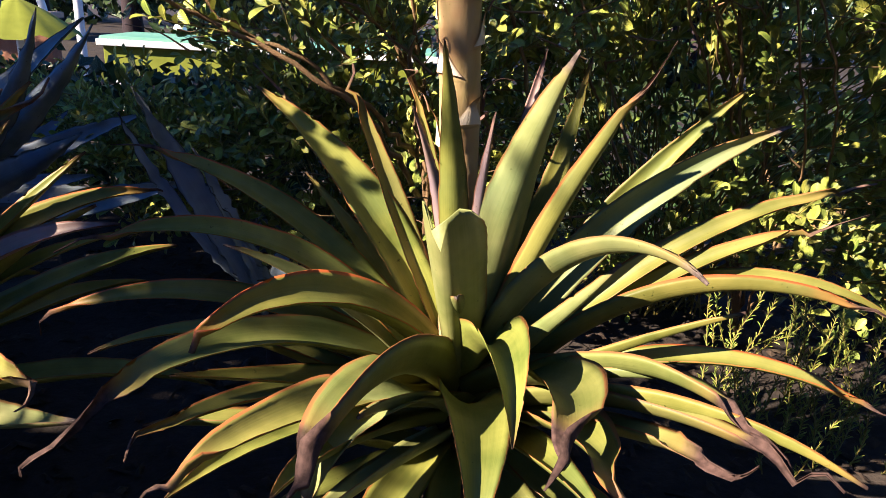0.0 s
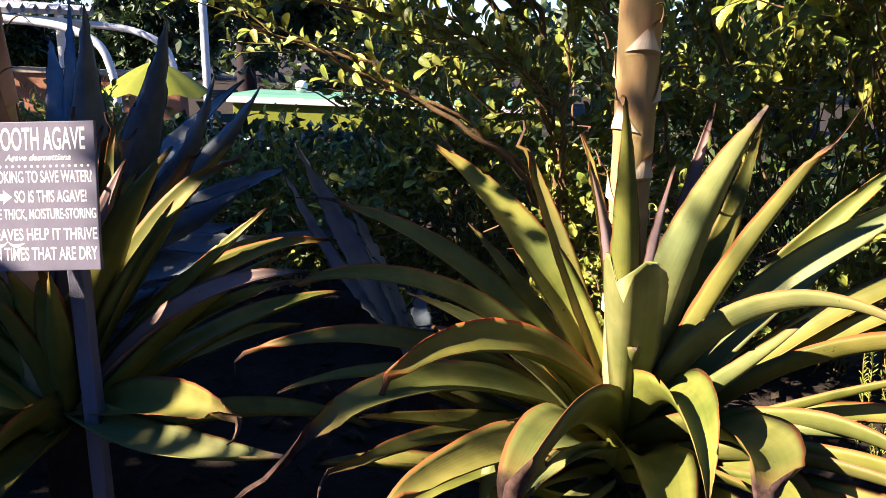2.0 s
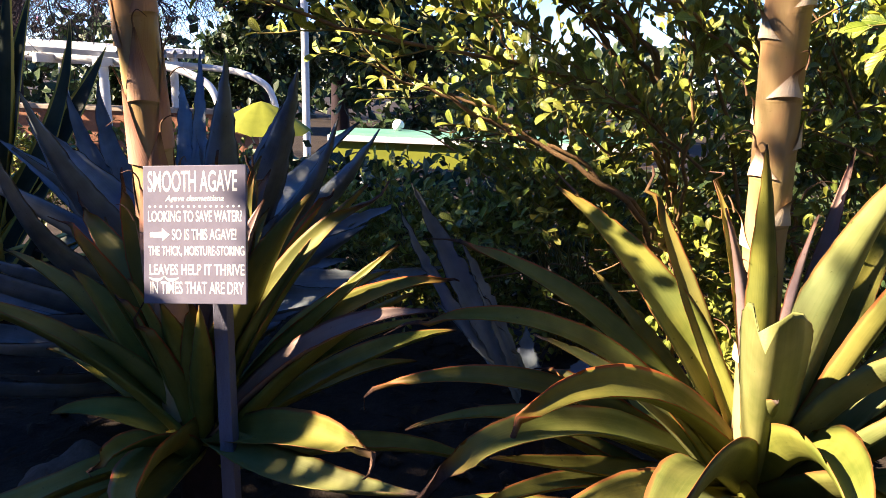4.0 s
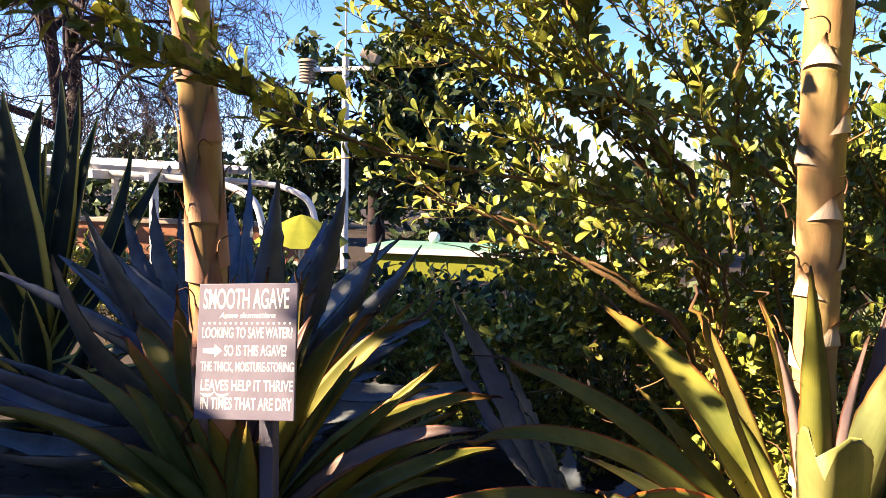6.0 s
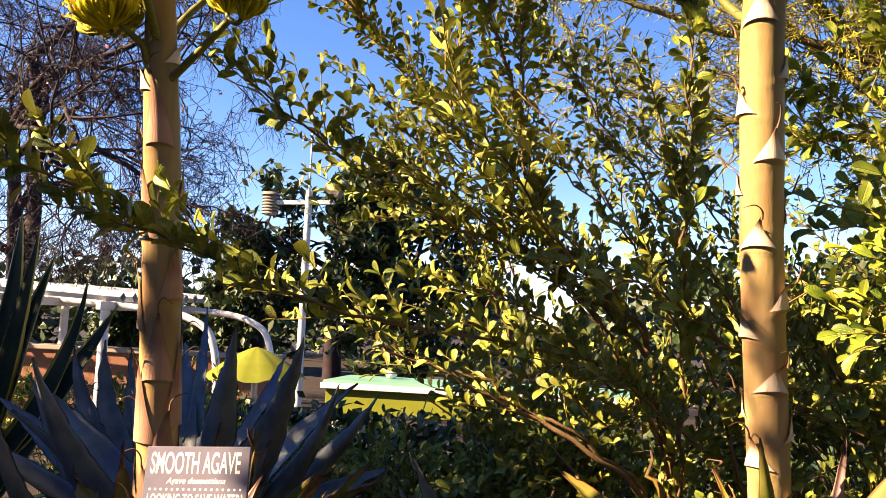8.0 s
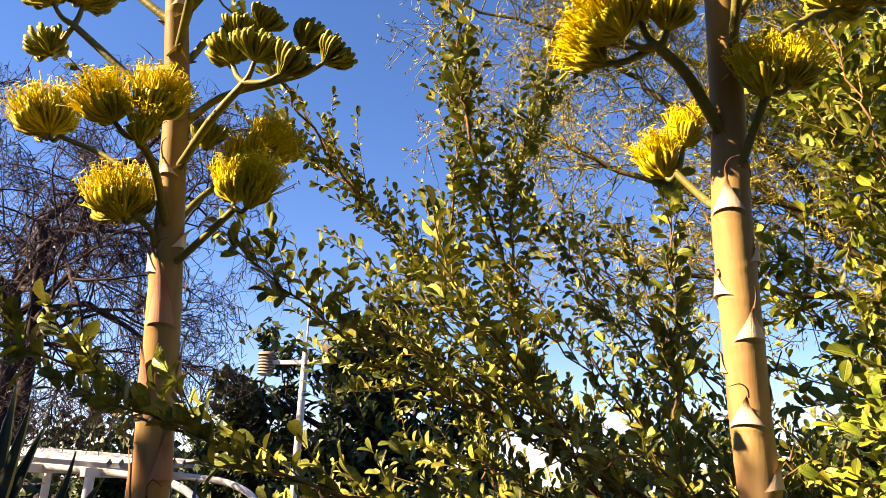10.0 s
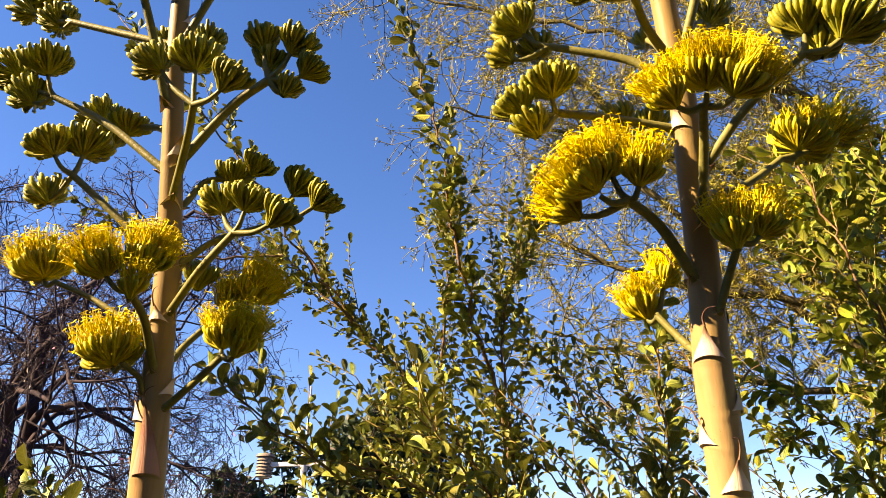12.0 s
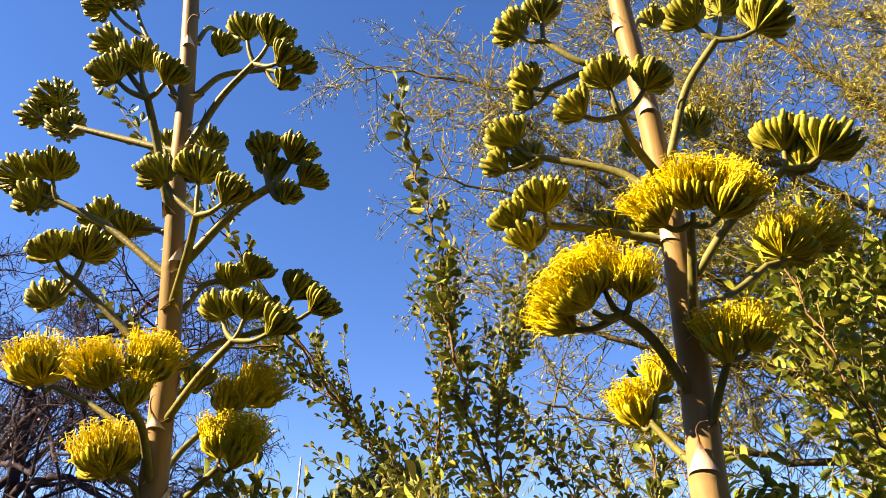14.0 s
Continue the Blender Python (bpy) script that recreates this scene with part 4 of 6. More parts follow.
# ---- the blue agave behind the gap ----
blue_small = thing("blue_agave", (-0.45, 2.15, GROUND_BED), "pale blue-grey agave with toothed leaves, low behind the gap", "agave", "blue agaves")
agave_stem(blue_small, 0.6, 0.05, BARK_PURPLE)
BLADE = dict(thick=0.018, fold=0.35, teeth=0.006, wide_at=0.45, foot=0.8)
leaf(blue_small, 180, 59, 3, 0, 0.66, 0.078, 0.53, "blue", facing=0.8, **BLADE)
leaf(blue_small, 184, 46, 22, 0, 0.62, 0.040, 0.54, "blue", facing=0.8, **BLADE)
leaf(blue_small, 172, 66, -4, 0, 0.46, 0.055, 0.54, "blue", facing=0.4, **BLADE)
for k in range(3):
    leaf(blue_small, 60 + 40 * k, rng.uniform(15, 40), rng.uniform(-20, 5), 0, rng.uniform(0.3, 0.45), 0.08, rng.uniform(0.45, 0.52), "blue", **BLADE)


# ---- sign ----
def painted_text(words, height, width, x, z, material, parent, name="lettering", lean=0.0):
    """A line of lettering, fitted to a width and height, on the board's face."""
    cu = bpy.data.curves.new(name, "FONT")
    cu.body, cu.offset = words, 0.012
    cu.shear = lean
    tmp = bpy.data.objects.new(name, cu)
    scene.collection.objects.link(tmp)
    dg = bpy.context.evaluated_depsgraph_get()
    me = bpy.data.meshes.new_from_object(tmp.evaluated_get(dg))
    bpy.data.objects.remove(tmp)
    co = np.array([v.co[:] for v in me.vertices])
    lo, hi = co.min(0), co.max(0)
    sx, sz = width / (hi[0] - lo[0]), height / (hi[1] - lo[1])
    for v in me.vertices:
        v.co = ((v.co.x - lo[0]) * sx + x, -0.0042, (v.co.y - lo[1]) * sz + z)
    me.update()
    return part(name, me, material, parent)


def garden_sign():
    sign = thing("garden_sign", (-0.955, 1.415, GROUND_BED), "grey painted plant sign with white hand lettering on a square post", "sign")
    local = Matrix.Translation((-0.969, 1.386, 1.101)) @ Matrix.Rotation(0.0935, 4, "Z") @ Matrix.Rotation(-0.20, 4, "X") @ Matrix.Rotation(-0.05, 4, "Y")
    local = Matrix.Translation(-sign.location) @ local
    board = part("board", mesh_bm("board", box_bm((0.184, 0.008, 0.236), 0.0012)), BOARD, sign, "grey-lavender painted board")
    board.matrix_local = local
    H = 0.118
    painted_text("SMOOTH AGAVE", 0.036, 0.160, -0.083, H - 0.045, CHALK, board)
    painted_text("Agave desmettiana", 0.013, 0.105, -0.052, H - 0.064, CHALK, board, lean=0.3)
    painted_text("LOOKING TO SAVE WATER?", 0.019, 0.168, -0.083, H - 0.096, CHALK, board)
    painted_text("SO IS THIS AGAVE!", 0.019, 0.115, -0.040, H - 0.127, CHALK, board)
    painted_text("THE THICK, MOISTURE-STORING", 0.019, 0.172, -0.083, H - 0.156, CHALK, board)
    painted_text("LEAVES HELP IT THRIVE", 0.019, 0.170, -0.081, H - 0.187, CHALK, board)
    painted_text("IN TIMES THAT ARE DRY", 0.021, 0.168, -0.080, H - 0.219, CHALK, board)
    for k in range(17):
        bm = bmesh.new()
        bmesh.ops.create_circle(bm, cap_ends=True, segments=8, radius=0.0022, matrix=Matrix.Translation((-0.08 + k * 0.0100, -0.0042, H - 0.070)) @ Matrix.Rotation(radians(90), 4, "X"))
        part("dot", mesh_bm("dot", bm), CHALK, board)
    bm = bmesh.new()
    pts = [(-0.080, 0.004), (-0.058, 0.005), (-0.058, 0.011), (-0.044, 0.0), (-0.058, -0.011), (-0.058, -0.005), (-0.080, -0.004)]
    bm.faces.new([bm.verts.new((x, -0.0042, z + H - 0.118)) for x, z in pts])
    part("arrow", mesh_bm("arrow", bm), CHALK, board, "white arrow")
    v, f = [], []
    for k in range(15):
        s = k / 14
        z = H - 0.1915 - 0.004 * abs(math.sin(2 * math.pi * s)) + 0.003 * math.exp(-((s - 0.5) / 0.06) ** 2)
        w = 0.0006 + 0.0022 * abs(math.sin(2 * math.pi * s))
        v += [(-0.082 + 0.054 * s, -0.0042, z + w), (-0.082 + 0.054 * s, -0.0042, z - w)]
        if k:
            f.append((2 * k - 2, 2 * k - 1, 2 * k + 1, 2 * k))
    part("flourish", mesh_of("flourish", v, f, None, False), MINT, board, "mint green flourish")
    post = part("post", mesh_bm("post", box_bm((0.027, 0.027, 0.84), 0.002, (0, 0, 0.40), 4)), POST, sign, "lavender-grey square post")
    post.location = (0.002, 0.022, 0)
    return sign


garden_sign()


# ---- shrubs ----
def leaf_template():
    """Outline of an obovate leaf, folded a little along its midrib: across x, along y."""
    s = np.array([0.0, 0.22, 0.5, 0.76, 0.93, 1.0])
    w = np.array([0.0, 0.18, 0.275, 0.29, 0.18, 0.0])
    v, uv = [(0, 0, 0)], [(0.5, 0)]
    for k in range(1, 5):
        z = -0.20 * s[k] ** 2
        v += [(-0.93 * w[k], s[k], z + 0.42 * w[k]), (0, s[k], z), (0.93 * w[k], s[k], z + 0.42 * w[k])]
        uv += [(0.5 - w[k] * 1.4, s[k]), (0.5, s[k]), (0.5 + w[k] * 1.4, s[k])]
    v.append((0, 1.0, -0.22))
    uv.append((0.5, 1.0))
    f = [(0, 2, 1), (0, 3, 2)]
    for k in range(3):
        a = 1 + 3 * k
        f += [(a, a + 1, a + 4, a + 3), (a + 1, a + 2, a + 5, a + 4)]
    f += [(10, 11, 13), (11, 12, 13)]
    return np.array(v, float), np.array(uv, float), f


LEAF_V, LEAF_UV, LEAF_F = leaf_template()


SMALL_V = np.array([(0, 0, 0), (-0.28, 0.5, 0.03), (0, 1.0, -0.1), (0.28, 0.55, 0.03)])
SMALL_UV = np.array([(0.5, 0.0), (0.1, 0.5), (0.5, 1.0), (0.9, 0.5)])


def leaves_mesh(name, pos, way, face, size, slim=1.0, far=False):
    """Many leaves in one mesh, each with its own place, direction, facing and size; far ones have fewer faces."""
    way = way / (np.linalg.norm(way, axis=1)[:, None] + 1e-9)
    x = np.cross(way, face)
    x /= np.linalg.norm(x, axis=1)[:, None] + 1e-9
    z = np.cross(x, way)
    shape, shape_uv, shape_f = (SMALL_V, SMALL_UV, [(0, 2, 1), (0, 3, 2)]) if far else (LEAF_V, LEAF_UV, LEAF_F)
    n, k = len(pos), len(shape)
    v = pos[:, None] + size[:, None, None] * (shape[None, :, :1] * slim * x[:, None] + shape[None, :, 1:2] * way[:, None] + shape[None, :, 2:] * z[:, None])
    uv = np.tile(shape_uv, (n, 1))
    faces = [tuple(i * k + q for q in f) for i in range(n) for f in shape_f]
    return mesh_of(name, v.reshape(-1, 3), faces, uv)


class Bush:
    """Branches and leaves gathered for one shrub."""

    def __init__(self, seed):
        self.r = np.random.default_rng(seed)
        self.wood, self.young = Heap(), Heap()
        self.pos, self.way, self.face, self.size = [], [], [], []

    def leaf(self, p, d, size):
        r = self.r
        self.pos.append(p)
        self.way.append(d)
        # the upper growth is turned every way, the lower leaves face the light
        up = float(np.interp(p[2], (1.70, 2.0), (0.0, 1.0)))
        f = np.array([-0.6, -0.54, 0.72]) * (1 - up) + np.array([0.25, 0.42, 0.85]) * up + r.normal(0, float(np.interp(p[2], (1.5, 1.8, 2.0), (0.38, 0.50, 0.42))), 3)
        self.face.append(f)
        self.size.append(size * r.uniform(0.6, 1.3))

    def twig(self, p, d, length, size, gap, radius=0.0018):
        r = self.r
        n = max(3, int(length / 0.03))
        pts = [p]
        for k in range(n):
            d = d + r.normal(0, 0.10, 3) + np.array([0, 0, 0.03])
            d = d / np.linalg.norm(d)
            pts.append(pts[-1] + d * length / n)
        pts = np.array(pts)
        self.young.add(*tube(pts, np.linspace(radius, radius * 0.5, len(pts)), 4))
        count = int(length / gap)
        for k in range(count):
            s = (k + 0.6) / count
            i = min(n - 1, int(s * n))
            q = pts[i] + (pts[i + 1] - pts[i]) * (s * n - i)
            t = pts[i + 1] - pts[i]
            t /= np.linalg.norm(t)
            o = np.cross(t, r.normal(0, 1, 3))
            o /= np.linalg.norm(o) + 1e-9
            self.leaf(q, t * r.uniform(0.2, 0.7) + o * 0.62 + np.array([0, 0, r.uniform(0.1, 0.8) * float(np.interp(q[2], (1.65, 1.95), (1.0, 0.0)))]), size * (1 - 0.25 * s))
        self.leaf(pts[-1], d, size * 0.8)
        return pts

    def limb(self, points, r0, r1, twigs, twig_len, size=0.036, gap=0.016, start=0.15, n=26):
        r = self.r
        path = smooth_path(points, n)
        path[1:-1] += r.normal(0, 0.006, (n - 2, 3))
        heap = self.wood if r0 > 0.0035 else self.young
        heap.add(*tube(path, np.linspace(r0, r1, n), 6))
        d = np.gradient(path, axis=0)
        d /= np.linalg.norm(d, axis=1)[:, None]
        for k in range(twigs):
            s = start + (1 - start) * (k + r.random()) / twigs
            i = min(n - 1, int(s * n))
            o = np.cross(d[i], r.normal(0, 1, 3))
            o /= np.linalg.norm(o) + 1e-9
            way = d[i] * r.uniform(0.6, 1.2) + o * 0.6 + np.array([-0.10, 0, 0.20])
            self.twig(path[i], way / np.linalg.norm(way), twig_len * r.uniform(0.5, 1.25), size, gap)
        return path

    def build(self, name, at, label, category="shrub", group="", slim=0.94, skin=None, wood=None, young=None):
        ob = thing(name, at, label, category, group)
        m = Matrix.Translation(-Vector(at))
        if self.wood.n:
            me = self.wood.mesh("branches")
            me.transform(m)
            part("wood", me, wood or TWIG, ob, "brown woody framework")["kind"] = "stuff"
        if self.young.n:
            me = self.young.mesh("twigs")
            me.transform(m)
            part("twig_growth", me, young or TWIG_YOUNG, ob, "thin young shoots")["kind"] = "stuff"
        me = leaves_mesh("foliage", np.array(self.pos), np.array(self.way), np.array(self.face), np.array(self.size), slim)
        me.transform(m)
        leaves = part("foliage", me, skin or LEAF, ob, "small oval green leaves")
        leaves["kind"] = "stuff"
        return ob


def hedge_shrub(seed, base, spread, height, stems, loose, label, sticks=0):
    """A dense rounded shrub with looser shoots above."""
    b = Bush(seed)
    r = b.r
    for k in range(stems):
        low = r.random() ** 0.72
        side = r.uniform(-spread, spread)
        # the sunny flank stands further out
        end = np.array([base[0] + side, base[1] + r.uniform(-0.60, -0.30) - 0.60 * side + 0.30 * (1 - low), GROUND_BED + 0.12 + low * (height - GROUND_BED)])
        foot = np.array([base[0] + r.uniform(-0.2, 0.2), base[1] + 0.2 + r.uniform(-0.15, 0.15), GROUND_BED])
        mid = foot * 0.45 + end * 0.55 + np.array([0, 0.1, 0.12])
        b.limb([foot, mid, end], 0.0034, 0.0014, 7, 0.18, 0.050, 0.028, 0.62, 16)
    for k in range(loose):
        foot = np.array([base[0] + r.uniform(-0.6, 0.6) * spread, base[1] + r.uniform(-0.2, 0.3), 0.9])
        end = foot + np.array([r.uniform(-1.0, -0.25), r.uniform(-0.3, 0.2), r.uniform(0.8, 1.5)])
        b.limb([foot, (foot + end) / 2 + np.array([0.08, 0, 0.05]), end], 0.0045, 0.0015, 18, 0.22, 0.036, 0.020, 0.2, 18)
    # bare dead twigs in the shaded front
    for k in range(sticks):
        q = np.array([base[0] + r.uniform(-spread, spread), base[1] + r.uniform(-0.62, -0.30), r.uniform(0.75, height + 0.05)])
        d = np.array([r.choice([-1, 1]) * r.uniform(0.5, 1.0), r.uniform(-0.4, 0.2), r.uniform(-0.15, 0.45)]) * r.uniform(0.10, 0.34)
        b.wood.add(*tube(smooth_path([q, q + d * 0.5 + r.normal(0, 0.012, 3), q + d], 8), np.linspace(0.0032, 0.0010, 8), 5))
    return b.build("wild_lilac_shrub", (base[0], base[1], GROUND_BED), label, "shrub", "wild lilac shrubs")


LILAC = "dense wild lilac shrub with small oval sunlit leaves"
hedge_shrub(1, (-0.30, 2.95), 0.55, 1.28, 110, 2, LILAC, 30)
hedge_shrub(2, (0.75, 2.65), 0.70, 1.50, 120, 5, LILAC, 40)
hedge_shrub(3, (1.8, 2.6), 0.65, 1.60, 90, 4, LILAC, 30)
hedge_shrub(4, (-1.15, 3.25), 0.65, 0.86, 64, 0, "low dense wild lilac shrub in shade behind the blue agave")
hedge_shrub(8, (-2.3, 3.9), 0.70, 0.95, 40, 0, "low dense wild lilac shrub in shade behind the blue agave")


hedge_shrub(9, (-3.4, 4.0), 0.70, 0.95, 40, 0, "low dense wild lilac shrub in shade behind the blue agave")


def arching_shrub():
    """The long branches that arch over the agaves."""
    b = Bush(5)
    b.limb([(-0.05, 2.55, 0.32), (-0.10, 2.45, 1.0), (-0.25, 2.1, 1.34), (-0.80, 1.5, 1.47), (-1.22, 1.15, 1.69)], 0.008, 0.002, 66, 0.13, 0.045, 0.015, 0.36, 50)
    b.limb([(-0.05, 2.55, 0.32), (-0.12, 2.45, 1.2), (-0.31, 2.3, 1.51), (-0.79, 1.9, 1.75), (-1.04, 1.6, 1.94)], 0.010, 0.002, 46, 0.16, 0.045, 0.018, 0.40, 50)
    b.limb([(-0.05, 2.55, 0.32), (-0.14, 2.48, 1.3), (-0.28, 2.4, 1.55), (-0.51, 2.25, 1.72), (-0.72, 2.17, 2.01), (-0.97, 2.1, 2.28), (-1.20, 2.05, 2.50)], 0.012, 0.002, 92, 0.22, 0.032, 0.014, 0.36, 60)
    b.limb([(-0.72, 2.17, 2.01), (-0.68, 2.1, 2.35), (-0.66, 2.05, 2.62)], 0.005, 0.002, 38, 0.18, 0.032, 0.014, 0.1, 24)
    b.limb([(-0.51, 2.25, 1.72), (-0.52, 2.1, 2.2), (-0.42, 2.05, 2.55)], 0.005, 0.002, 44, 0.22, 0.032, 0.014, 0.1, 24)
    b.limb([(-0.51, 2.2, 1.9), (-0.63, 2.0, 2.42), (-0.65, 1.9, 2.68), (-0.75, 1.8, 3.18)], 0.006, 0.002, 40, 0.08, 0.046, 0.011, 0.12, 40)
    b.limb([(-0.10, 2.45, 0.9), (-0.27, 2.1, 1.12), (-0.55, 2.0, 1.29), (-0.85, 1.9, 1.42)], 0.008, 0.003, 12, 0.16, 0.036, 0.024, 0.45, 30)
    b.limb([(-0.10, 2.40, 0.8), (-0.23, 2.0, 1.09), (-0.56, 1.9, 1.29), (-0.80, 1.8, 1.40)], 0.009, 0.003, 10, 0.16, 0.036, 0.024, 0.5, 30)
    b.limb([(0.25, 2.45, 0.9), (0.08, 2.38, 1.45), (-0.22, 2.3, 1.90), (-0.55, 2.2, 2.35)], 0.006, 0.002, 50, 0.20, 0.032, 0.014, 0.3, 30)
    b.limb([(0.15, 2.5, 0.8), (-0.02, 2.3, 1.35), (-0.25, 2.15, 1.72), (-0.50, 2.05, 2.02)], 0.006, 0.002, 18, 0.14, 0.042, 0.018, 0.3, 30)
    for k in range(6):
        r = b.r
        q = np.array([r.uniform(-0.75, -0.05), r.uniform(2.1, 2.5), r.uniform(1.3, 1.6)])
        e = q + np.array([r.uniform(-0.50, 0.15), r.uniform(-0.35, 0.1), r.uniform(0.35, 0.95)])
        b.limb([q, (q + e) / 2 + np.array([0.05, 0, 0]), e], 0.004, 0.0015, 16, 0.18, 0.032, 0.014, 0.05, 20)
    b.limb([(-0.25, 2.1, 1.45), (-0.42, 1.6, 1.66), (-0.55, 1.33, 1.84)], 0.004, 0.0015, 18, 0.12, 0.044, 0.018, 0.3, 24)
    b.limb([(-0.10, 2.3, 0.9), (-0.12, 2.0, 1.25), (-0.13, 1.87, 1.62), (-0.13, 1.84, 1.85), (-0.11, 1.80, 2.18)], 0.005, 0.002, 44, 0.07, 0.046, 0.014, 0.25, 40)
    b.limb([(-0.97, 2.1, 2.28), (-1.25, 1.9, 2.70), (-1.54, 1.75, 3.05), (-1.86, 1.75, 3.44)], 0.004, 0.0015, 16, 0.06, 0.044, 0.014, 0.45, 30)
    b.limb([(-0.97, 2.1, 2.28), (-1.12, 1.80, 2.52), (-1.28, 1.70, 2.80)], 0.004, 0.0015, 18, 0.08, 0.036, 0.015, 0.3, 24)
    b.limb([(-1.20, 2.05, 2.50), (-1.45, 1.85, 2.44), (-1.75, 1.75, 2.60)], 0.004, 0.0015, 14, 0.07, 0.038, 0.015, 0.4, 24)
    for k in range(7):
        r = b.r
        q = np.array([r.uniform(-0.45, 0.25), r.uniform(1.95, 2.3), r.uniform(1.14, 1.42)])
        e = q + np.array([r.uniform(-0.52, -0.26), r.uniform(-0.40, -0.10), r.uniform(0.12, 0.36)])
        b.limb([q, (q + e) / 2 + np.array([0, 0, 0.05]), e], 0.004, 0.0015, 13, 0.13, 0.044, 0.018, 0.05, 20)
    for k in range(6):
        r = b.r
        e = np.array([r.uniform(-1.0, -0.55), r.uniform(1.75, 2.15), r.uniform(1.70, 2.05)])
        b.limb([(-0.12, 2.45, 1.1), (-0.30, 2.3, 1.45), e * 0.6 + np.array([-0.14, 0.9, 0.66]), e], 0.004, 0.0015, 16, 0.14, 0.034, 0.014, 0.45, 26)
    return b.build("arching_lilac_shrub", (-0.05, 2.55, GROUND_BED), "wild lilac shrub with long arching leafy branches", "shrub", "wild lilac shrubs")


def near_shrub():
    """Leafy shoots beside the sunlit flower stalk."""
    b = Bush(6)
    for k in range(10):
        r = b.r
        end = (r.uniform(0.02, 0.20), r.uniform(1.32, 1.6), r.uniform(1.34, 1.64))
        side = r.uniform(-0.2, 0.2, 3) * [1, 1, 0.4]
        b.limb([(1.0, 2.6, GROUND_BED), np.array([0.95, 2.45, 1.0]) + side, np.array([0.52, 1.90, 1.40 + 0.02 * k]) + 0.6 * side, end], 0.0045, 0.0015, 17, 0.12, 0.043, 0.016, 0.58, 36)
    b.limb([(1.0, 2.6, GROUND_BED), (0.65, 2.2, 1.4), (0.35, 1.75, 2.0), (0.22, 1.70, 2.45)], 0.005, 0.002, 30, 0.15, 0.042, 0.020, 0.4, 46)
    b.limb([(1.0, 2.6, GROUND_BED), (0.75, 2.2, 1.4), (0.5, 1.9, 2.0), (0.42, 1.8, 2.55)], 0.005, 0.002, 30, 0.18, 0.042, 0.020, 0.4, 46)
    for k in range(19):
        r = b.r
        end = np.array([r.uniform(0.12, 0.75), r.uniform(1.75, 2.1), r.uniform(1.75, 2.62)])
        way = r.uniform(-0.3, 0.3, 3) * [1, 0.5, 0.3]
        b.limb([np.array([0.90, 2.75, 0.9]) + way, np.array([0.74, 2.5, 1.6]) + way, end * 0.8 + np.array([0.12, 0.42, 0.35]), end], 0.0034, 0.0015, 20, 0.15, 0.041, 0.017, 0.15, 34)
    return b.build("leafy_lilac_shrub", (1.0, 2.6, GROUND_BED), "wild lilac shrub with large ribbed bright green leaves", "shrub", "wild lilac shrubs", skin=LEAF_FRESH)


arching_shrub()
near_shrub()


def rosemary_shrub():
    b = Bush(9)
    r = b.r
    for k in range(46):
        p = np.array([1.0 + r.uniform(-0.3, 0.35), 2.0 + r.uniform(-0.2, 0.2), GROUND_BED])
        b.twig(p, np.array([r.normal(0, 0.25), r.normal(0, 0.25), 1.0]), r.uniform(0.2, 0.42), 0.022, 0.005, 0.002)
    return b.build("rosemary_shrub", (1.0, 2.0, GROUND_BED), "small grey-green rosemary bush with needle leaves", "shrub", "", 0.28)


rosemary_shrub()


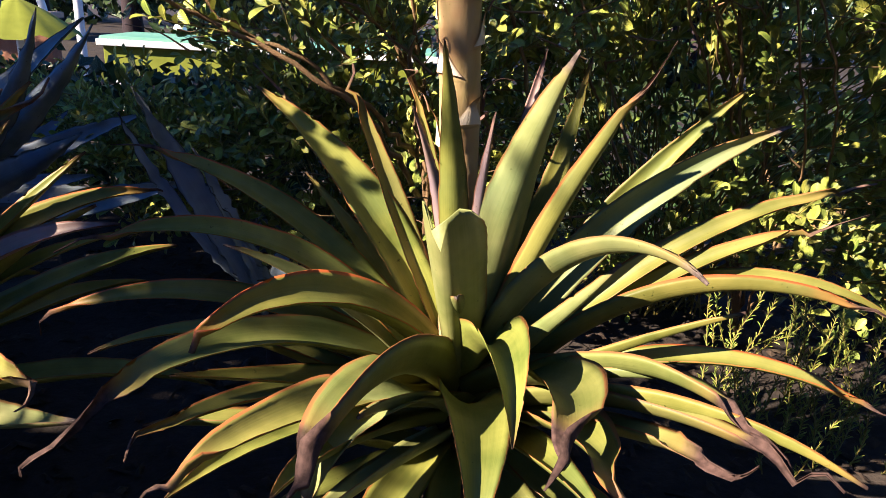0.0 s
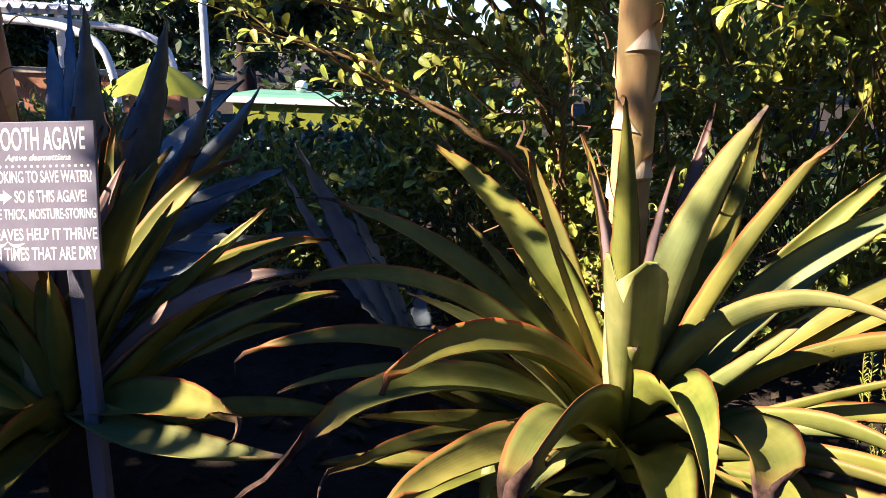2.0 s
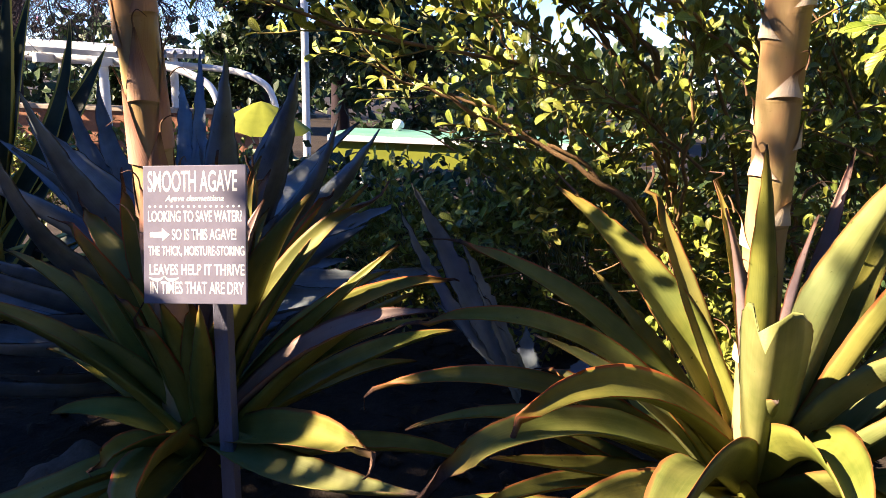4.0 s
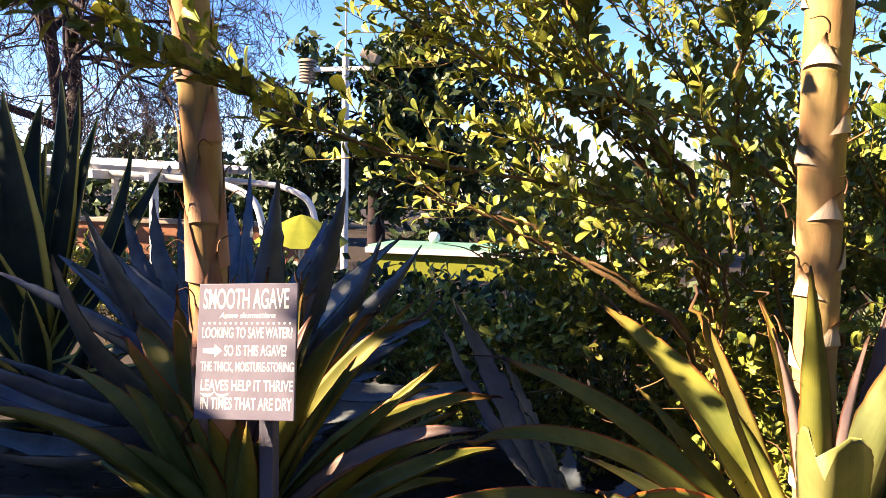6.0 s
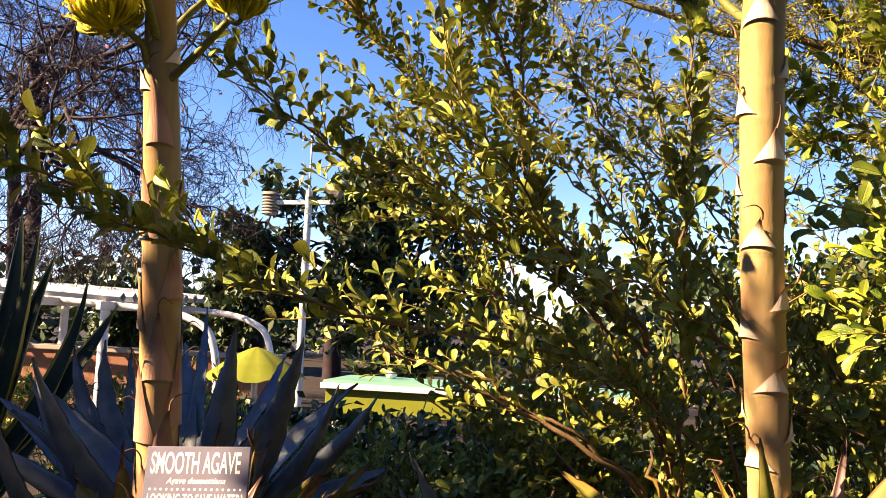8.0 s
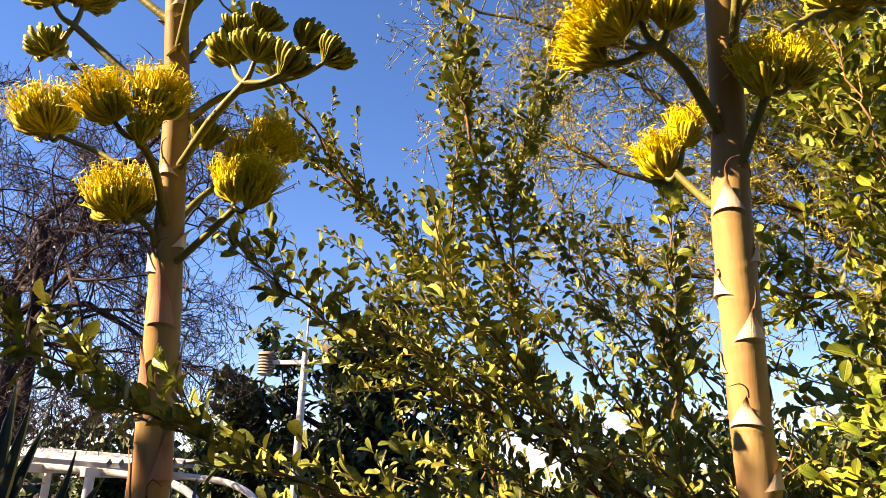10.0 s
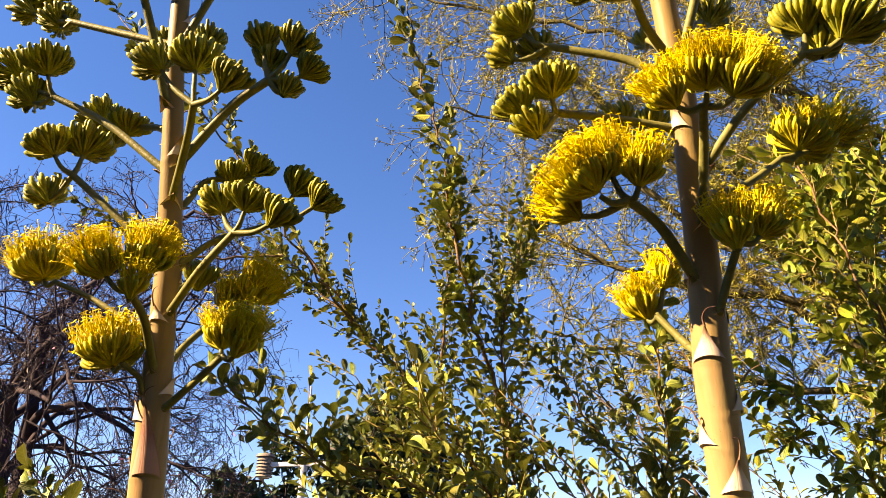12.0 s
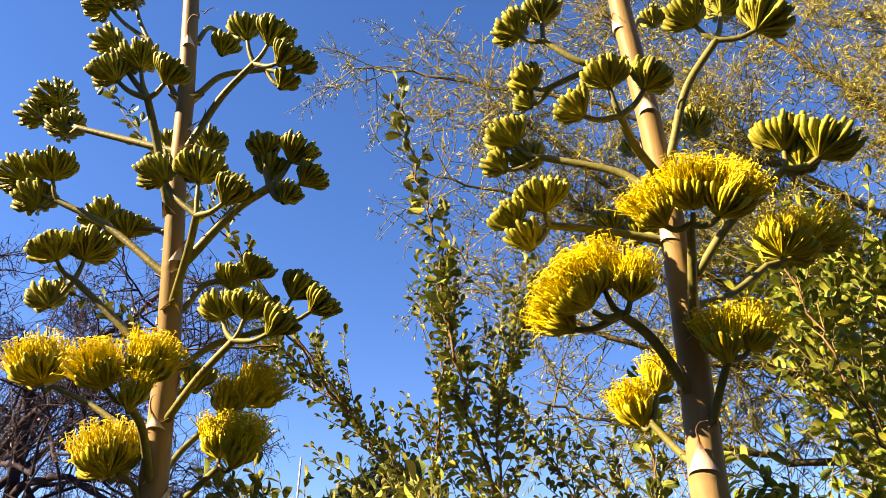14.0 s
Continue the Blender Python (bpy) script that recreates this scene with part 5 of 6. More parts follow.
def shade_hedge():
    """A tall unseen hedge, added on the sunny side to shade the low plants."""
    r = np.random.default_rng(15)
    origin = np.array([-3.75, 0.10, 0.0])
    along, deep = np.array([-0.469, 0.883, 0.0]), np.array([0.883, 0.469, 0.0])
    ob = thing("added_shade_hedge", origin, "unseen dense green hedge added on the sunny side to shade the bed", "hedge")
    n = 29000
    s = r.uniform(-0.75, 3.0, n)
    top = np.interp(s, (-0.75, -0.50, -0.38, -0.29, -0.22, -0.12, 0.10, 0.26, 0.33, 0.43, 0.50), (2.40, 2.87, 2.91, 2.90, 3.02, 3.04, 3.04, 3.48, 3.40, 3.44, 4.08)) + 0.05 * np.sin(9 * s) + 0.05 * np.sin(23 * s + 1)
    z = r.random(n) ** 0.75 * top
    # a gap cut in the upper part so that sun reaches the sign
    keep = (z < 2.95) | (np.abs(s + 0.169) > 0.04)
    s, z = s[keep], z[keep]
    pos = np.outer(s, along) + np.outer(r.uniform(-0.28, 0.28, len(s)) * np.interp(z, (2.2, 2.5), (1.0, 0.35)), deep)
    pos[:, 2] = np.clip(z, 0.03, None)
    size = np.interp(z, (2.2, 2.6), (0.12, 0.085)) * r.uniform(0.7, 1.3, len(s))
    # a leafy bough above the clipped top, added to shade the leaves below
    m = 950
    bs = r.uniform(-0.42, -0.07, m)
    low = np.interp(bs, (-0.42, -0.35, -0.26, -0.20, -0.10, 0.0), (3.05, 3.08, 3.20, 3.40, 3.40, 3.42))
    high = np.interp(bs, (-0.42, -0.38, -0.30, -0.10, 0.0), (3.30, 3.40, 3.54, 3.48, 3.46))
    bough = np.outer(bs, along) + np.outer(r.uniform(-0.05, 0.05, m), deep)
    bough[:, 2] = low + r.random(m) * (high - low)
    # loose leaves added to dapple the stalk and low leaves with shade
    spray = np.outer(r.uniform(-0.57, -0.45, 28), along) + np.outer(r.uniform(-0.05, 0.05, 28), deep)
    spray[:, 2] = r.uniform(3.78, 4.16, 28)
    thin = np.outer(r.uniform(-0.86, -0.42, 80), along) + np.outer(r.uniform(-0.05, 0.05, 80), deep)
    thin[:, 2] = r.uniform(2.82, 3.26, 80)
    pos = np.vstack([pos, bough, spray, thin])
    size = np.concatenate([size, 0.07 * r.uniform(0.7, 1.3, m), 0.075 * r.uniform(0.7, 1.3, 28), 0.075 * r.uniform(0.7, 1.3, 80)])
    wood = Heap()
    for k in range(26):
        p = along * r.uniform(-0.7, 2.9) + deep * r.uniform(-0.15, 0.15) + np.array([0, 0, -0.05])
        wood.add(*tube(smooth_path([p, p + r.normal(0, 0.08, 3) * [1, 1, 0] + [0, 0, 1.2], p + r.normal(0, 0.15, 3) * [1, 1, 0] + [0, 0, 2.3]], 10), np.linspace(0.028, 0.006, 10), 6))
    for ends in (((-0.80, 2.0), (-0.78, 2.5), (-0.70, 2.95), (-0.58, 3.12), (-0.44, 3.15)), ((-0.45, 2.2), (-0.48, 3.0), (-0.52, 3.7), (-0.50, 4.2), (-0.49, 4.45)), ((-0.55, 2.0), (-0.52, 2.6), (-0.45, 3.1), (-0.28, 3.38), (-0.02, 3.44)), ((0.30, 2.2), (0.26, 2.9), (0.10, 3.35), (-0.10, 3.42), (-0.25, 3.40))):
        wood.add(*tube(smooth_path([along * q + np.array([0, 0, h]) for q, h in ends], 16), np.linspace(0.016, 0.004, 16), 6))
    part("wood", wood.mesh("wood"), TWIG, ob, "brown stems")["kind"] = "stuff"
    me = leaves_mesh("foliage", pos, r.normal(0, 1, pos.shape), r.normal(0, 0.6, pos.shape) + [-0.5, -0.3, 0.4], size, 1.1, True)
    part("foliage", me, LEAF_DARK, ob, "dense dark leaves")["kind"] = "stuff"
    return ob


shade_hedge()


# ---- trees behind ----
def grow(heap, tips, p, d, length, radius, depth, r, droop, split, spread):
    """Branches that fork and thin out; the last ones are noted as tips."""
    n = 6
    pts = [p]
    for k in range(n):
        d = d + r.normal(0, 0.10, 3) + np.array([0, 0, droop * (k / n)])
        d = d / np.linalg.norm(d)
        pts.append(pts[-1] + d * length / n)
    heap.add(*tube(pts, np.linspace(radius, radius * 0.62, n + 1), 7 if radius > 0.03 else 4 if radius > 0.008 else 3))
    if depth == 0:
        tips.append((np.array(pts), d))
        return
    for k in range(split):
        o = np.cross(d, r.normal(0, 1, 3))
        o /= np.linalg.norm(o) + 1e-9
        w = d * r.uniform(0.5, 1.0) + o * spread
        at = pts[-1] if k == 0 else pts[int(r.integers(2, n + 1))]
        grow(heap, tips, at, w / np.linalg.norm(w), length * r.uniform(0.62, 0.85), radius * r.uniform(0.5, 0.68), depth - 1, r, droop, split, spread)


def tree(name, at, label, seed, trunk, radius, lean, depth, split, droop, spread, bark, leaf_skin, leaf_size, per_tip, slim, blossom=0, fan=0.8, strands=0):
    r = np.random.default_rng(seed)
    heap, tips = Heap(), []
    d = np.array([lean[0], lean[1], 1.0])
    base = np.array([at[0], at[1], at[2] - 0.05])
    grow(heap, tips, base, d / np.linalg.norm(d), trunk, radius, depth, r, droop, split, spread)
    for pts, d in tips:
        for k in range(strands):
            p = pts[int(r.integers(2, len(pts)))]
            q = p + r.normal(0, 0.17, 3) - np.array([0, 0, r.uniform(0.0, 0.35)])
            heap.add(*tube([p, (p + q) / 2 + r.normal(0, 0.05, 3), q, q + r.normal(0, 0.12, 3) - np.array([0, 0, 0.1])], [0.006, 0.005, 0.004, 0.003], 3))
    ob = thing(name, at, label, "tree")
    m = Matrix.Translation(-Vector(at))
    me = heap.mesh("branches")
    me.transform(m)
    part("trunk", me, bark, ob, "forking trunk and limbs")
    pos, way = [], []
    for pts, d in tips:
        for k in range(per_tip):
            i = int(r.integers(1, len(pts)))
            pos.append(pts[i] + r.normal(0, 0.3 * leaf_size, 3))
            way.append(d * 0.5 + r.normal(0, fan, 3))
    if pos:
        pos, way = np.array(pos), np.array(way)
        me = leaves_mesh("crown", pos, way, r.normal(0, 0.5, pos.shape) + np.array([-0.3, -0.3, 0.8]), leaf_size * r.uniform(0.6, 1.3, len(pos)), slim, True)
        me.transform(m)
        part("crown", me, leaf_skin, ob, "crown of many small leaves")["kind"] = "stuff"
    if blossom:
        pick = r.choice(len(tips), blossom)
        pos = np.array([tips[i][0][-1] + r.normal(0, 0.05, 3) for i in pick])
        me = leaves_mesh("blossom", pos, r.normal(0, 1, pos.shape), r.normal(0, 1, pos.shape), 0.05 * r.uniform(0.7, 1.3, len(pos)))
        me.transform(m)
        part("blossom", me, PINK, ob, "sparse pink blossom")["kind"] = "stuff"
    return ob


tree("weeping_tree", (-9.1, 9.6, 0.0), "tall purple-brown weeping tree with sparse pink blossom", 31, 3.2, 0.20, (0.10, -0.05), 7, 3, -0.10, 0.85, BARK_PURPLE, LEAF_PURPLE, 0.075, 8, 0.4, 300, 1.0, 2)


def feathery_tree():
    """A tree of thin limbs with sprays of very fine twigs and needle leaves."""
    r = np.random.default_rng(32)
    at = Vector((4.7, 6.3, 0.0))
    wood, fine = Heap(), Heap()
    pos, way = [], []
    crotch = [(4.7, 6.3, -0.05), (4.6, 6.25, 1.2), (4.35, 6.2, 2.2)]
    wood.add(*tube(smooth_path(crotch, 12), np.linspace(0.13, 0.09, 12), 10))
    ends = [((3.0, 6.0, 4.4), (0.3, 5.9, 6.4), (-2.6, 6.0, 7.7)), ((2.6, 6.0, 4.0), (0.5, 6.0, 5.1), (-1.6, 5.9, 5.9)), ((2.4, 6.0, 3.3), (0.1, 6.0, 4.0), (-1.3, 6.0, 4.9)),
            ((3.2, 6.0, 5.0), (2.0, 6.0, 7.0), (0.8, 6.1, 8.8)), ((3.3, 6.0, 5.0), (3.3, 6.0, 7.0), (2.6, 5.9, 9.2)), ((2.6, 6.2, 2.8), (0.8, 6.2, 3.1), (-0.7, 6.2, 3.6))]
    for k in range(9):
        e = np.array([r.uniform(-1.2, 3.6), r.uniform(5.4, 7.0), r.uniform(3.6, 8.6)])
        ends.append(((4.0 + e[0]) / 2 * np.array([1, 0, 0]) + np.array([0.2, 6.1, e[2] * 0.55]), tuple(e * 0.8 + np.array([0.5, 1.2, 0.7])), tuple(e)))
    for q in ends:
        path = smooth_path([crotch[-1], *q], 40)
        path[1:] += r.normal(0, 0.02, (39, 3))
        wood.add(*tube(path, np.linspace(0.055, 0.010, 40), 6))
        for k in range(66):
            s = int(r.integers(8, 40))
            d = r.normal(0, 0.6, 3) + np.array([-0.35, 0, 0.25])
            d /= np.linalg.norm(d)
            spine = [path[s]]
            for i in range(9):
                d = d + r.normal(0, 0.13, 3) + np.array([0, 0, -0.02])
                d /= np.linalg.norm(d)
                spine.append(spine[-1] + d * r.uniform(0.07, 0.13))
            spine = np.array(spine)
            fine.add(*tube(spine, np.linspace(0.008, 0.0028, 10), 3))
            for i in range(12):
                p = spine[int(r.integers(2, 10))]
                w = d * 0.5 + r.normal(0, 0.6, 3)
                w /= np.linalg.norm(w)
                l = r.uniform(0.15, 0.42)
                twig = np.array([p, p + w * l * 0.5 + r.normal(0, 0.02, 3), p + w * l + r.normal(0, 0.03, 3)])
                fine.add(*tube(twig, [0.0046, 0.004, 0.0022], 3))
                for u in range(10):
                    pos.append(p + w * l * r.uniform(0.2, 1.0))
                    way.append(w * 0.6 + r.normal(0, 0.6, 3))
    ob = thing("feathery_tree", at, "feathery yellow-green tree with fine bare twigs", "tree")
    m = Matrix.Translation(-at)
    for name, heap, words in (("trunk", wood, "olive-brown trunk and limbs"), ("twig_growth", fine, "sprays of fine twigs")):
        me = heap.mesh(name)
        me.transform(m)
        part(name, me, BARK_OLIVE if name == "trunk" else TWIG_FEATHER, ob, words)["kind"] = "stuff"
    pos = np.array(pos)
    way = np.array(way)
    way /= np.linalg.norm(way, axis=1)[:, None]
    across = np.cross(way, r.normal(0, 1, pos.shape))
    across *= 0.0050 / (np.linalg.norm(across, axis=1)[:, None] + 1e-9)
    size = (0.052 * r.uniform(0.6, 1.4, len(pos)))[:, None]
    v = np.stack([pos, pos + way * size * 0.5 + across, pos + way * size, pos + way * size * 0.5 - across], 1).reshape(-1, 3)
    me = mesh_of("crown", v, np.arange(len(v)).reshape(-1, 4))
    me.transform(m)
    part("crown", me, FEATHER, ob, "sparse needle leaves")["kind"] = "stuff"


TWIG_FEATHER = plain("feather_twig", (0.085, 0.070, 0.018), (0.21, 0.175, 0.040), 6, 0.7, 0.2)
feathery_tree()


def added_hedge(seed, x0, x1, y0, y1, high, label, size=0.16):
    """A leafy hedge, added to close the garden, cut skylight and back gaps darkly."""
    r = np.random.default_rng(seed)
    ob = thing("added_hedge", ((x0 + x1) / 2, (y0 + y1) / 2, 0.0), label, "hedge")
    m = Matrix.Translation(-ob.location)
    wood = Heap()
    n = 11000
    pos = np.stack([r.uniform(x0, x1, n), r.uniform(y0, y1, n), r.random(n) ** 0.8 * high + 0.03 * high * r.normal(0, 1, n)], -1)
    pos[:, 2] = np.clip(pos[:, 2], 0.03, None)
    for k in range(30):
        p = np.array([r.uniform(x0, x1), r.uniform(y0, y1), -0.05])
        wood.add(*tube(smooth_path([p, p + r.normal(0, 0.15, 3) * [1, 1, 0] + [0, 0, high * 0.5], p + r.normal(0, 0.3, 3) * [1, 1, 0] + [0, 0, high * 0.95]], 10), np.linspace(0.03, 0.006, 10), 6))
    me = wood.mesh("wood")
    me.transform(m)
    part("wood", me, TWIG, ob, "brown stems")["kind"] = "stuff"
    me = leaves_mesh("foliage", pos, r.normal(0, 1, pos.shape), r.normal(0, 0.6, pos.shape) + [0, 0, 0.6], size * r.uniform(0.7, 1.3, n), 1.1, True)
    me.transform(m)
    part("foliage", me, LEAF_DARK, ob, "dense dark leaves")["kind"] = "stuff"


# near-black foliage added as backing; stands in for deep shade between the shrubs
added_hedge(64, -2.6, 3.6, 3.75, 4.45, 0.92, "low dark hedge added behind the shrubs to fill shaded gaps", 0.09)
# three tall hedges out of view, added to block skylight and deepen shade
added_hedge(61, -1.8, 4.6, -3.0, -2.2, 5.0, "unseen tall dark green hedge added along the path to block skylight")
added_hedge(62, 3.6, 4.6, -2.2, 3.4, 5.0, "unseen tall dark green hedge added at the garden's side to block skylight")
added_hedge(63, -7.0, -1.8, -3.6, -2.8, 4.2, "unseen tall dark green hedge added along the path to block skylight")
tree("dark_tree", (-6.3, 16.0, 0.0), "dark green rounded tree behind the instrument mast", 33, 1.95, 0.24, (0.0, 0.0), 6, 3, 0.0, 0.9, BARK_PURPLE, LEAF_DARK, 0.26, 14, 0.9, 0, 1.0)
tree("dark_tree", (-12.5, 17.0, 0.0), "dark green rounded tree beyond the pergola", 34, 0.8, 0.22, (0.0, 0.0), 6, 3, 0.0, 0.9, BARK_PURPLE, LEAF_DARK, 0.26, 12, 0.9, 0, 1.0)
tree("dark_tree", (-9.6, 19.0, 0.0), "dark green rounded tree behind the umbrella", 36, 1.4, 0.22, (0.0, 0.0), 6, 3, 0.0, 0.9, BARK_PURPLE, LEAF_DARK, 0.26, 12, 0.9, 0, 1.0)
tree("dark_tree", (4.5, 13.0, 0.0), "dark green rounded tree far behind the shrubs", 35, 1.3, 0.22, (0.0, 0.0), 6, 3, 0.0, 0.9, BARK_PURPLE, LEAF_DARK, 0.24, 12, 0.9, 0, 1.0)


# ---- things behind the garden ----
def instrument_mast():
    ob = thing("instrument_mast", (-3.64, 8.0, -0.06), "white mast with a crossarm, a louvred shield and a box", "mast")
    v, f = tube([(0, 0, 0.1), (0, 0, 1.5), (0, 0, 3.0)], [0.045, 0.043, 0.040], 12)
    part("pole", mesh_of("pole", v, f), WHITE, ob)
    v, f = tube([(0, 0, 2.95), (0, 0, 3.75)], [0.014, 0.012], 8)
    part("rod", mesh_of("rod", v, f), WHITE, ob)
    part("crossarm", mesh_bm("crossarm", box_bm((0.72, 0.05, 0.05), 0.006, (-0.05, 0, 2.86))), WHITE, ob)
    for k in range(6):
        bm = bmesh.new()
        bmesh.ops.create_cone(bm, cap_ends=True, segments=20, radius1=0.098, radius2=0.08, depth=0.030, matrix=Matrix.Translation((-0.48, 0, 2.74 + 0.036 * k)))
        part("louvre", mesh_bm("louvre", bm), STUCCO, ob)
    v, f = tube([(-0.48, 0, 2.71), (-0.48, 0, 2.94)], [0.066, 0.066], 14)
    part("shield_core", mesh_of("shield_core", v, f), WHITE, ob)
    v, f = tube([(-0.48, 0, 2.945), (-0.48, 0, 2.975), (-0.48, 0, 2.99)], [0.11, 0.10, 0.03], 20)
    part("shield_cap", mesh_of("shield_cap", v, f), STUCCO, ob)
    bm = box_bm((0.20, 0.14, 0.10), 0.01)
    bmesh.ops.transform(bm, matrix=Matrix.Translation((0.30, 0, 2.99)) @ Matrix.Rotation(0.45, 4, "Y"), verts=bm.verts)
    part("instrument_box", mesh_bm("instrument_box", bm), STUCCO, ob)
    return ob


instrument_mast()


def pergola():
    """A white pergola with a curved end and a slatted roof over a terracotta wall."""
    ob = thing("pergola", (-6.0, 7.2, 0.0), "white slatted pergola with a curved end, in sun", "pergola")
    for y in (0.0, 1.3):
        path = smooth_path([(-4.0, y, 1.72), (-1.5, y, 1.62), (0.6, y, 1.52), (1.45, y, 1.40), (1.75, y, 1.05), (1.80, y, 0.0)], 40)
        v, f = tube(path, 0.04, 10)
        part("rail", mesh_of("rail", v, f), WHITE, ob)
        for x in (-3.4, -1.2, 0.4):
            v, f = tube([(x, y, 0), (x, y, 1.62 - 0.04 * x)], 0.05, 8)
            part("post", mesh_of("post", v, f), WHITE, ob)
    for k in range(9):
        y = -0.2 + 0.2 * k
        v, f = tube(smooth_path([(-4.1, y, 1.82 + 0.006 * k), (-1.5, y, 1.72 + 0.006 * k), (0.75, y, 1.61 + 0.006 * k)], 14), 0.052, 4)
        part("slat", mesh_of("slat", v, f, None, False), WHITE, ob)
    for k in range(7):
        x = -3.8 + 0.72 * k
        part("rafter", mesh_bm("rafter", box_bm((0.06, 1.8, 0.09), 0.006, (x, 0.62, 1.70 - 0.042 * (x + 3.9)))), WHITE, ob)
    return ob


pergola()


def market_umbrella(at, wide, lean, label):
    ob = thing("canopy", at, label, "canopy")
    v, f = tube([(0, 0, 0.15), (0, 0, 1.30)], 0.03, 8)
    part("pole", mesh_of("pole", v, f), WHITE, ob)
    n, m = 24, 7
    vv = []
    for k in range(m):
        s = k / (m - 1)
        for j in range(n):
            a = 2 * math.pi * j / n
            sag = 0.05 * s * math.cos(4 * a) ** 2
            vv.append((wide * s * math.cos(a) + 0.001, wide * s * math.sin(a), 1.36 - 0.30 * s ** 1.3 + sag + lean * s * math.cos(a)))
    ff = [(k * n + j, k * n + (j + 1) % n, (k + 1) * n + (j + 1) % n, (k + 1) * n + j) for k in range(m - 1) for j in range(n)]
    me = mesh_of("cloth", vv, ff)
    part("cloth", me, LIME, ob, "lime green canvas")
    return ob


market_umbrella((-3.38, 6.4, -0.18), 0.46, 0.0, "lime green canvas umbrella, open")


def stall_canopy():
    """A long thin canopy with a teal top edge and lime valance on posts."""
    ob = thing("stall_canopy", (-1.45, 6.4, -0.10), "long stall canopy with a teal top and a lime green valance", "canopy")
    part("roof", mesh_bm("roof", box_bm((2.4, 0.62, 0.06), 0.02, (0.2, -0.39, 1.05))), TEAL, ob, "teal roof sheet")
    part("valance", mesh_bm("valance", box_bm((2.36, 0.03, 0.19), 0.008, (0.2, -0.66, 0.915))), LIME, ob, "lime green valance")
    part("rim", mesh_bm("rim", box_bm((2.42, 0.04, 0.045), 0.006, (0.2, -0.70, 1.035))), WHITE, ob)
    for x in (-0.9, 1.3):
        for y in (-0.6, -0.15):
            part("post", mesh_bm("post", box_bm((0.06, 0.06, 1.02), 0.006, (x, y, 0.51))), WHITE, ob)
    lamp = bmesh.new()
    bmesh.ops.create_uvsphere(lamp, u_segments=16, v_segments=10, radius=0.05, matrix=Matrix.Translation((-0.55, -0.3, 1.125)))
    part("globe", mesh_bm("globe", lamp, True), GLOBE, ob, "white globe")
    return ob


stall_canopy()


def far_woods():
    """The dark line of trees that closes the view."""
    r = np.random.default_rng(91)
    n = 9000
    x = r.uniform(-34, 26, n)
    top = 2.3 + 0.9 * np.sin(0.55 * x) + 0.5 * np.sin(1.7 * x + 2) + 0.03 * np.abs(x)
    pos = np.stack([x, 27 + r.normal(0, 1.2, n), 0.1 + r.random(n) ** 0.8 * np.clip(top, 1.2, None)], -1)
    me = leaves_mesh("far_woods", pos, r.normal(0, 1, pos.shape), r.normal(0, 0.7, pos.shape) + [0, -0.4, 0.5], 0.55 * r.uniform(0.6, 1.3, n), 1.1, True)
    return solid("far_woods", me, LEAF_DARK, (0, 0, 0), "dark line of distant trees", "woods", "", "stuff")


far_woods()


def low_wall():
    ob = thing("terrace_wall", (-6.6, 8.4, 0.0), "low terracotta-coloured terrace wall with a pale coping", "wall")
    part("wall", mesh_bm("wall", box_bm((5.0, 0.2, 0.95), 0.01, (0, 0, 0.475))), TERRACOTTA, ob)
    part("coping", mesh_bm("coping", box_bm((5.1, 0.28, 0.06), 0.01, (0, 0, 0.98))), STUCCO, ob)


low_wall()


# ---- ground ----
def bed_height(x, y):
    rise = np.clip((y - 0.75) / 0.45, 0, 1)
    fall = np.clip((4.6 - y) / 1.0, 0, 1)
    side = np.clip((3.6 - np.abs(x + 0.2)) / 0.8, 0, 1)
    k = rise * rise * (3 - 2 * rise) * fall * side
    return GROUND_BED * k


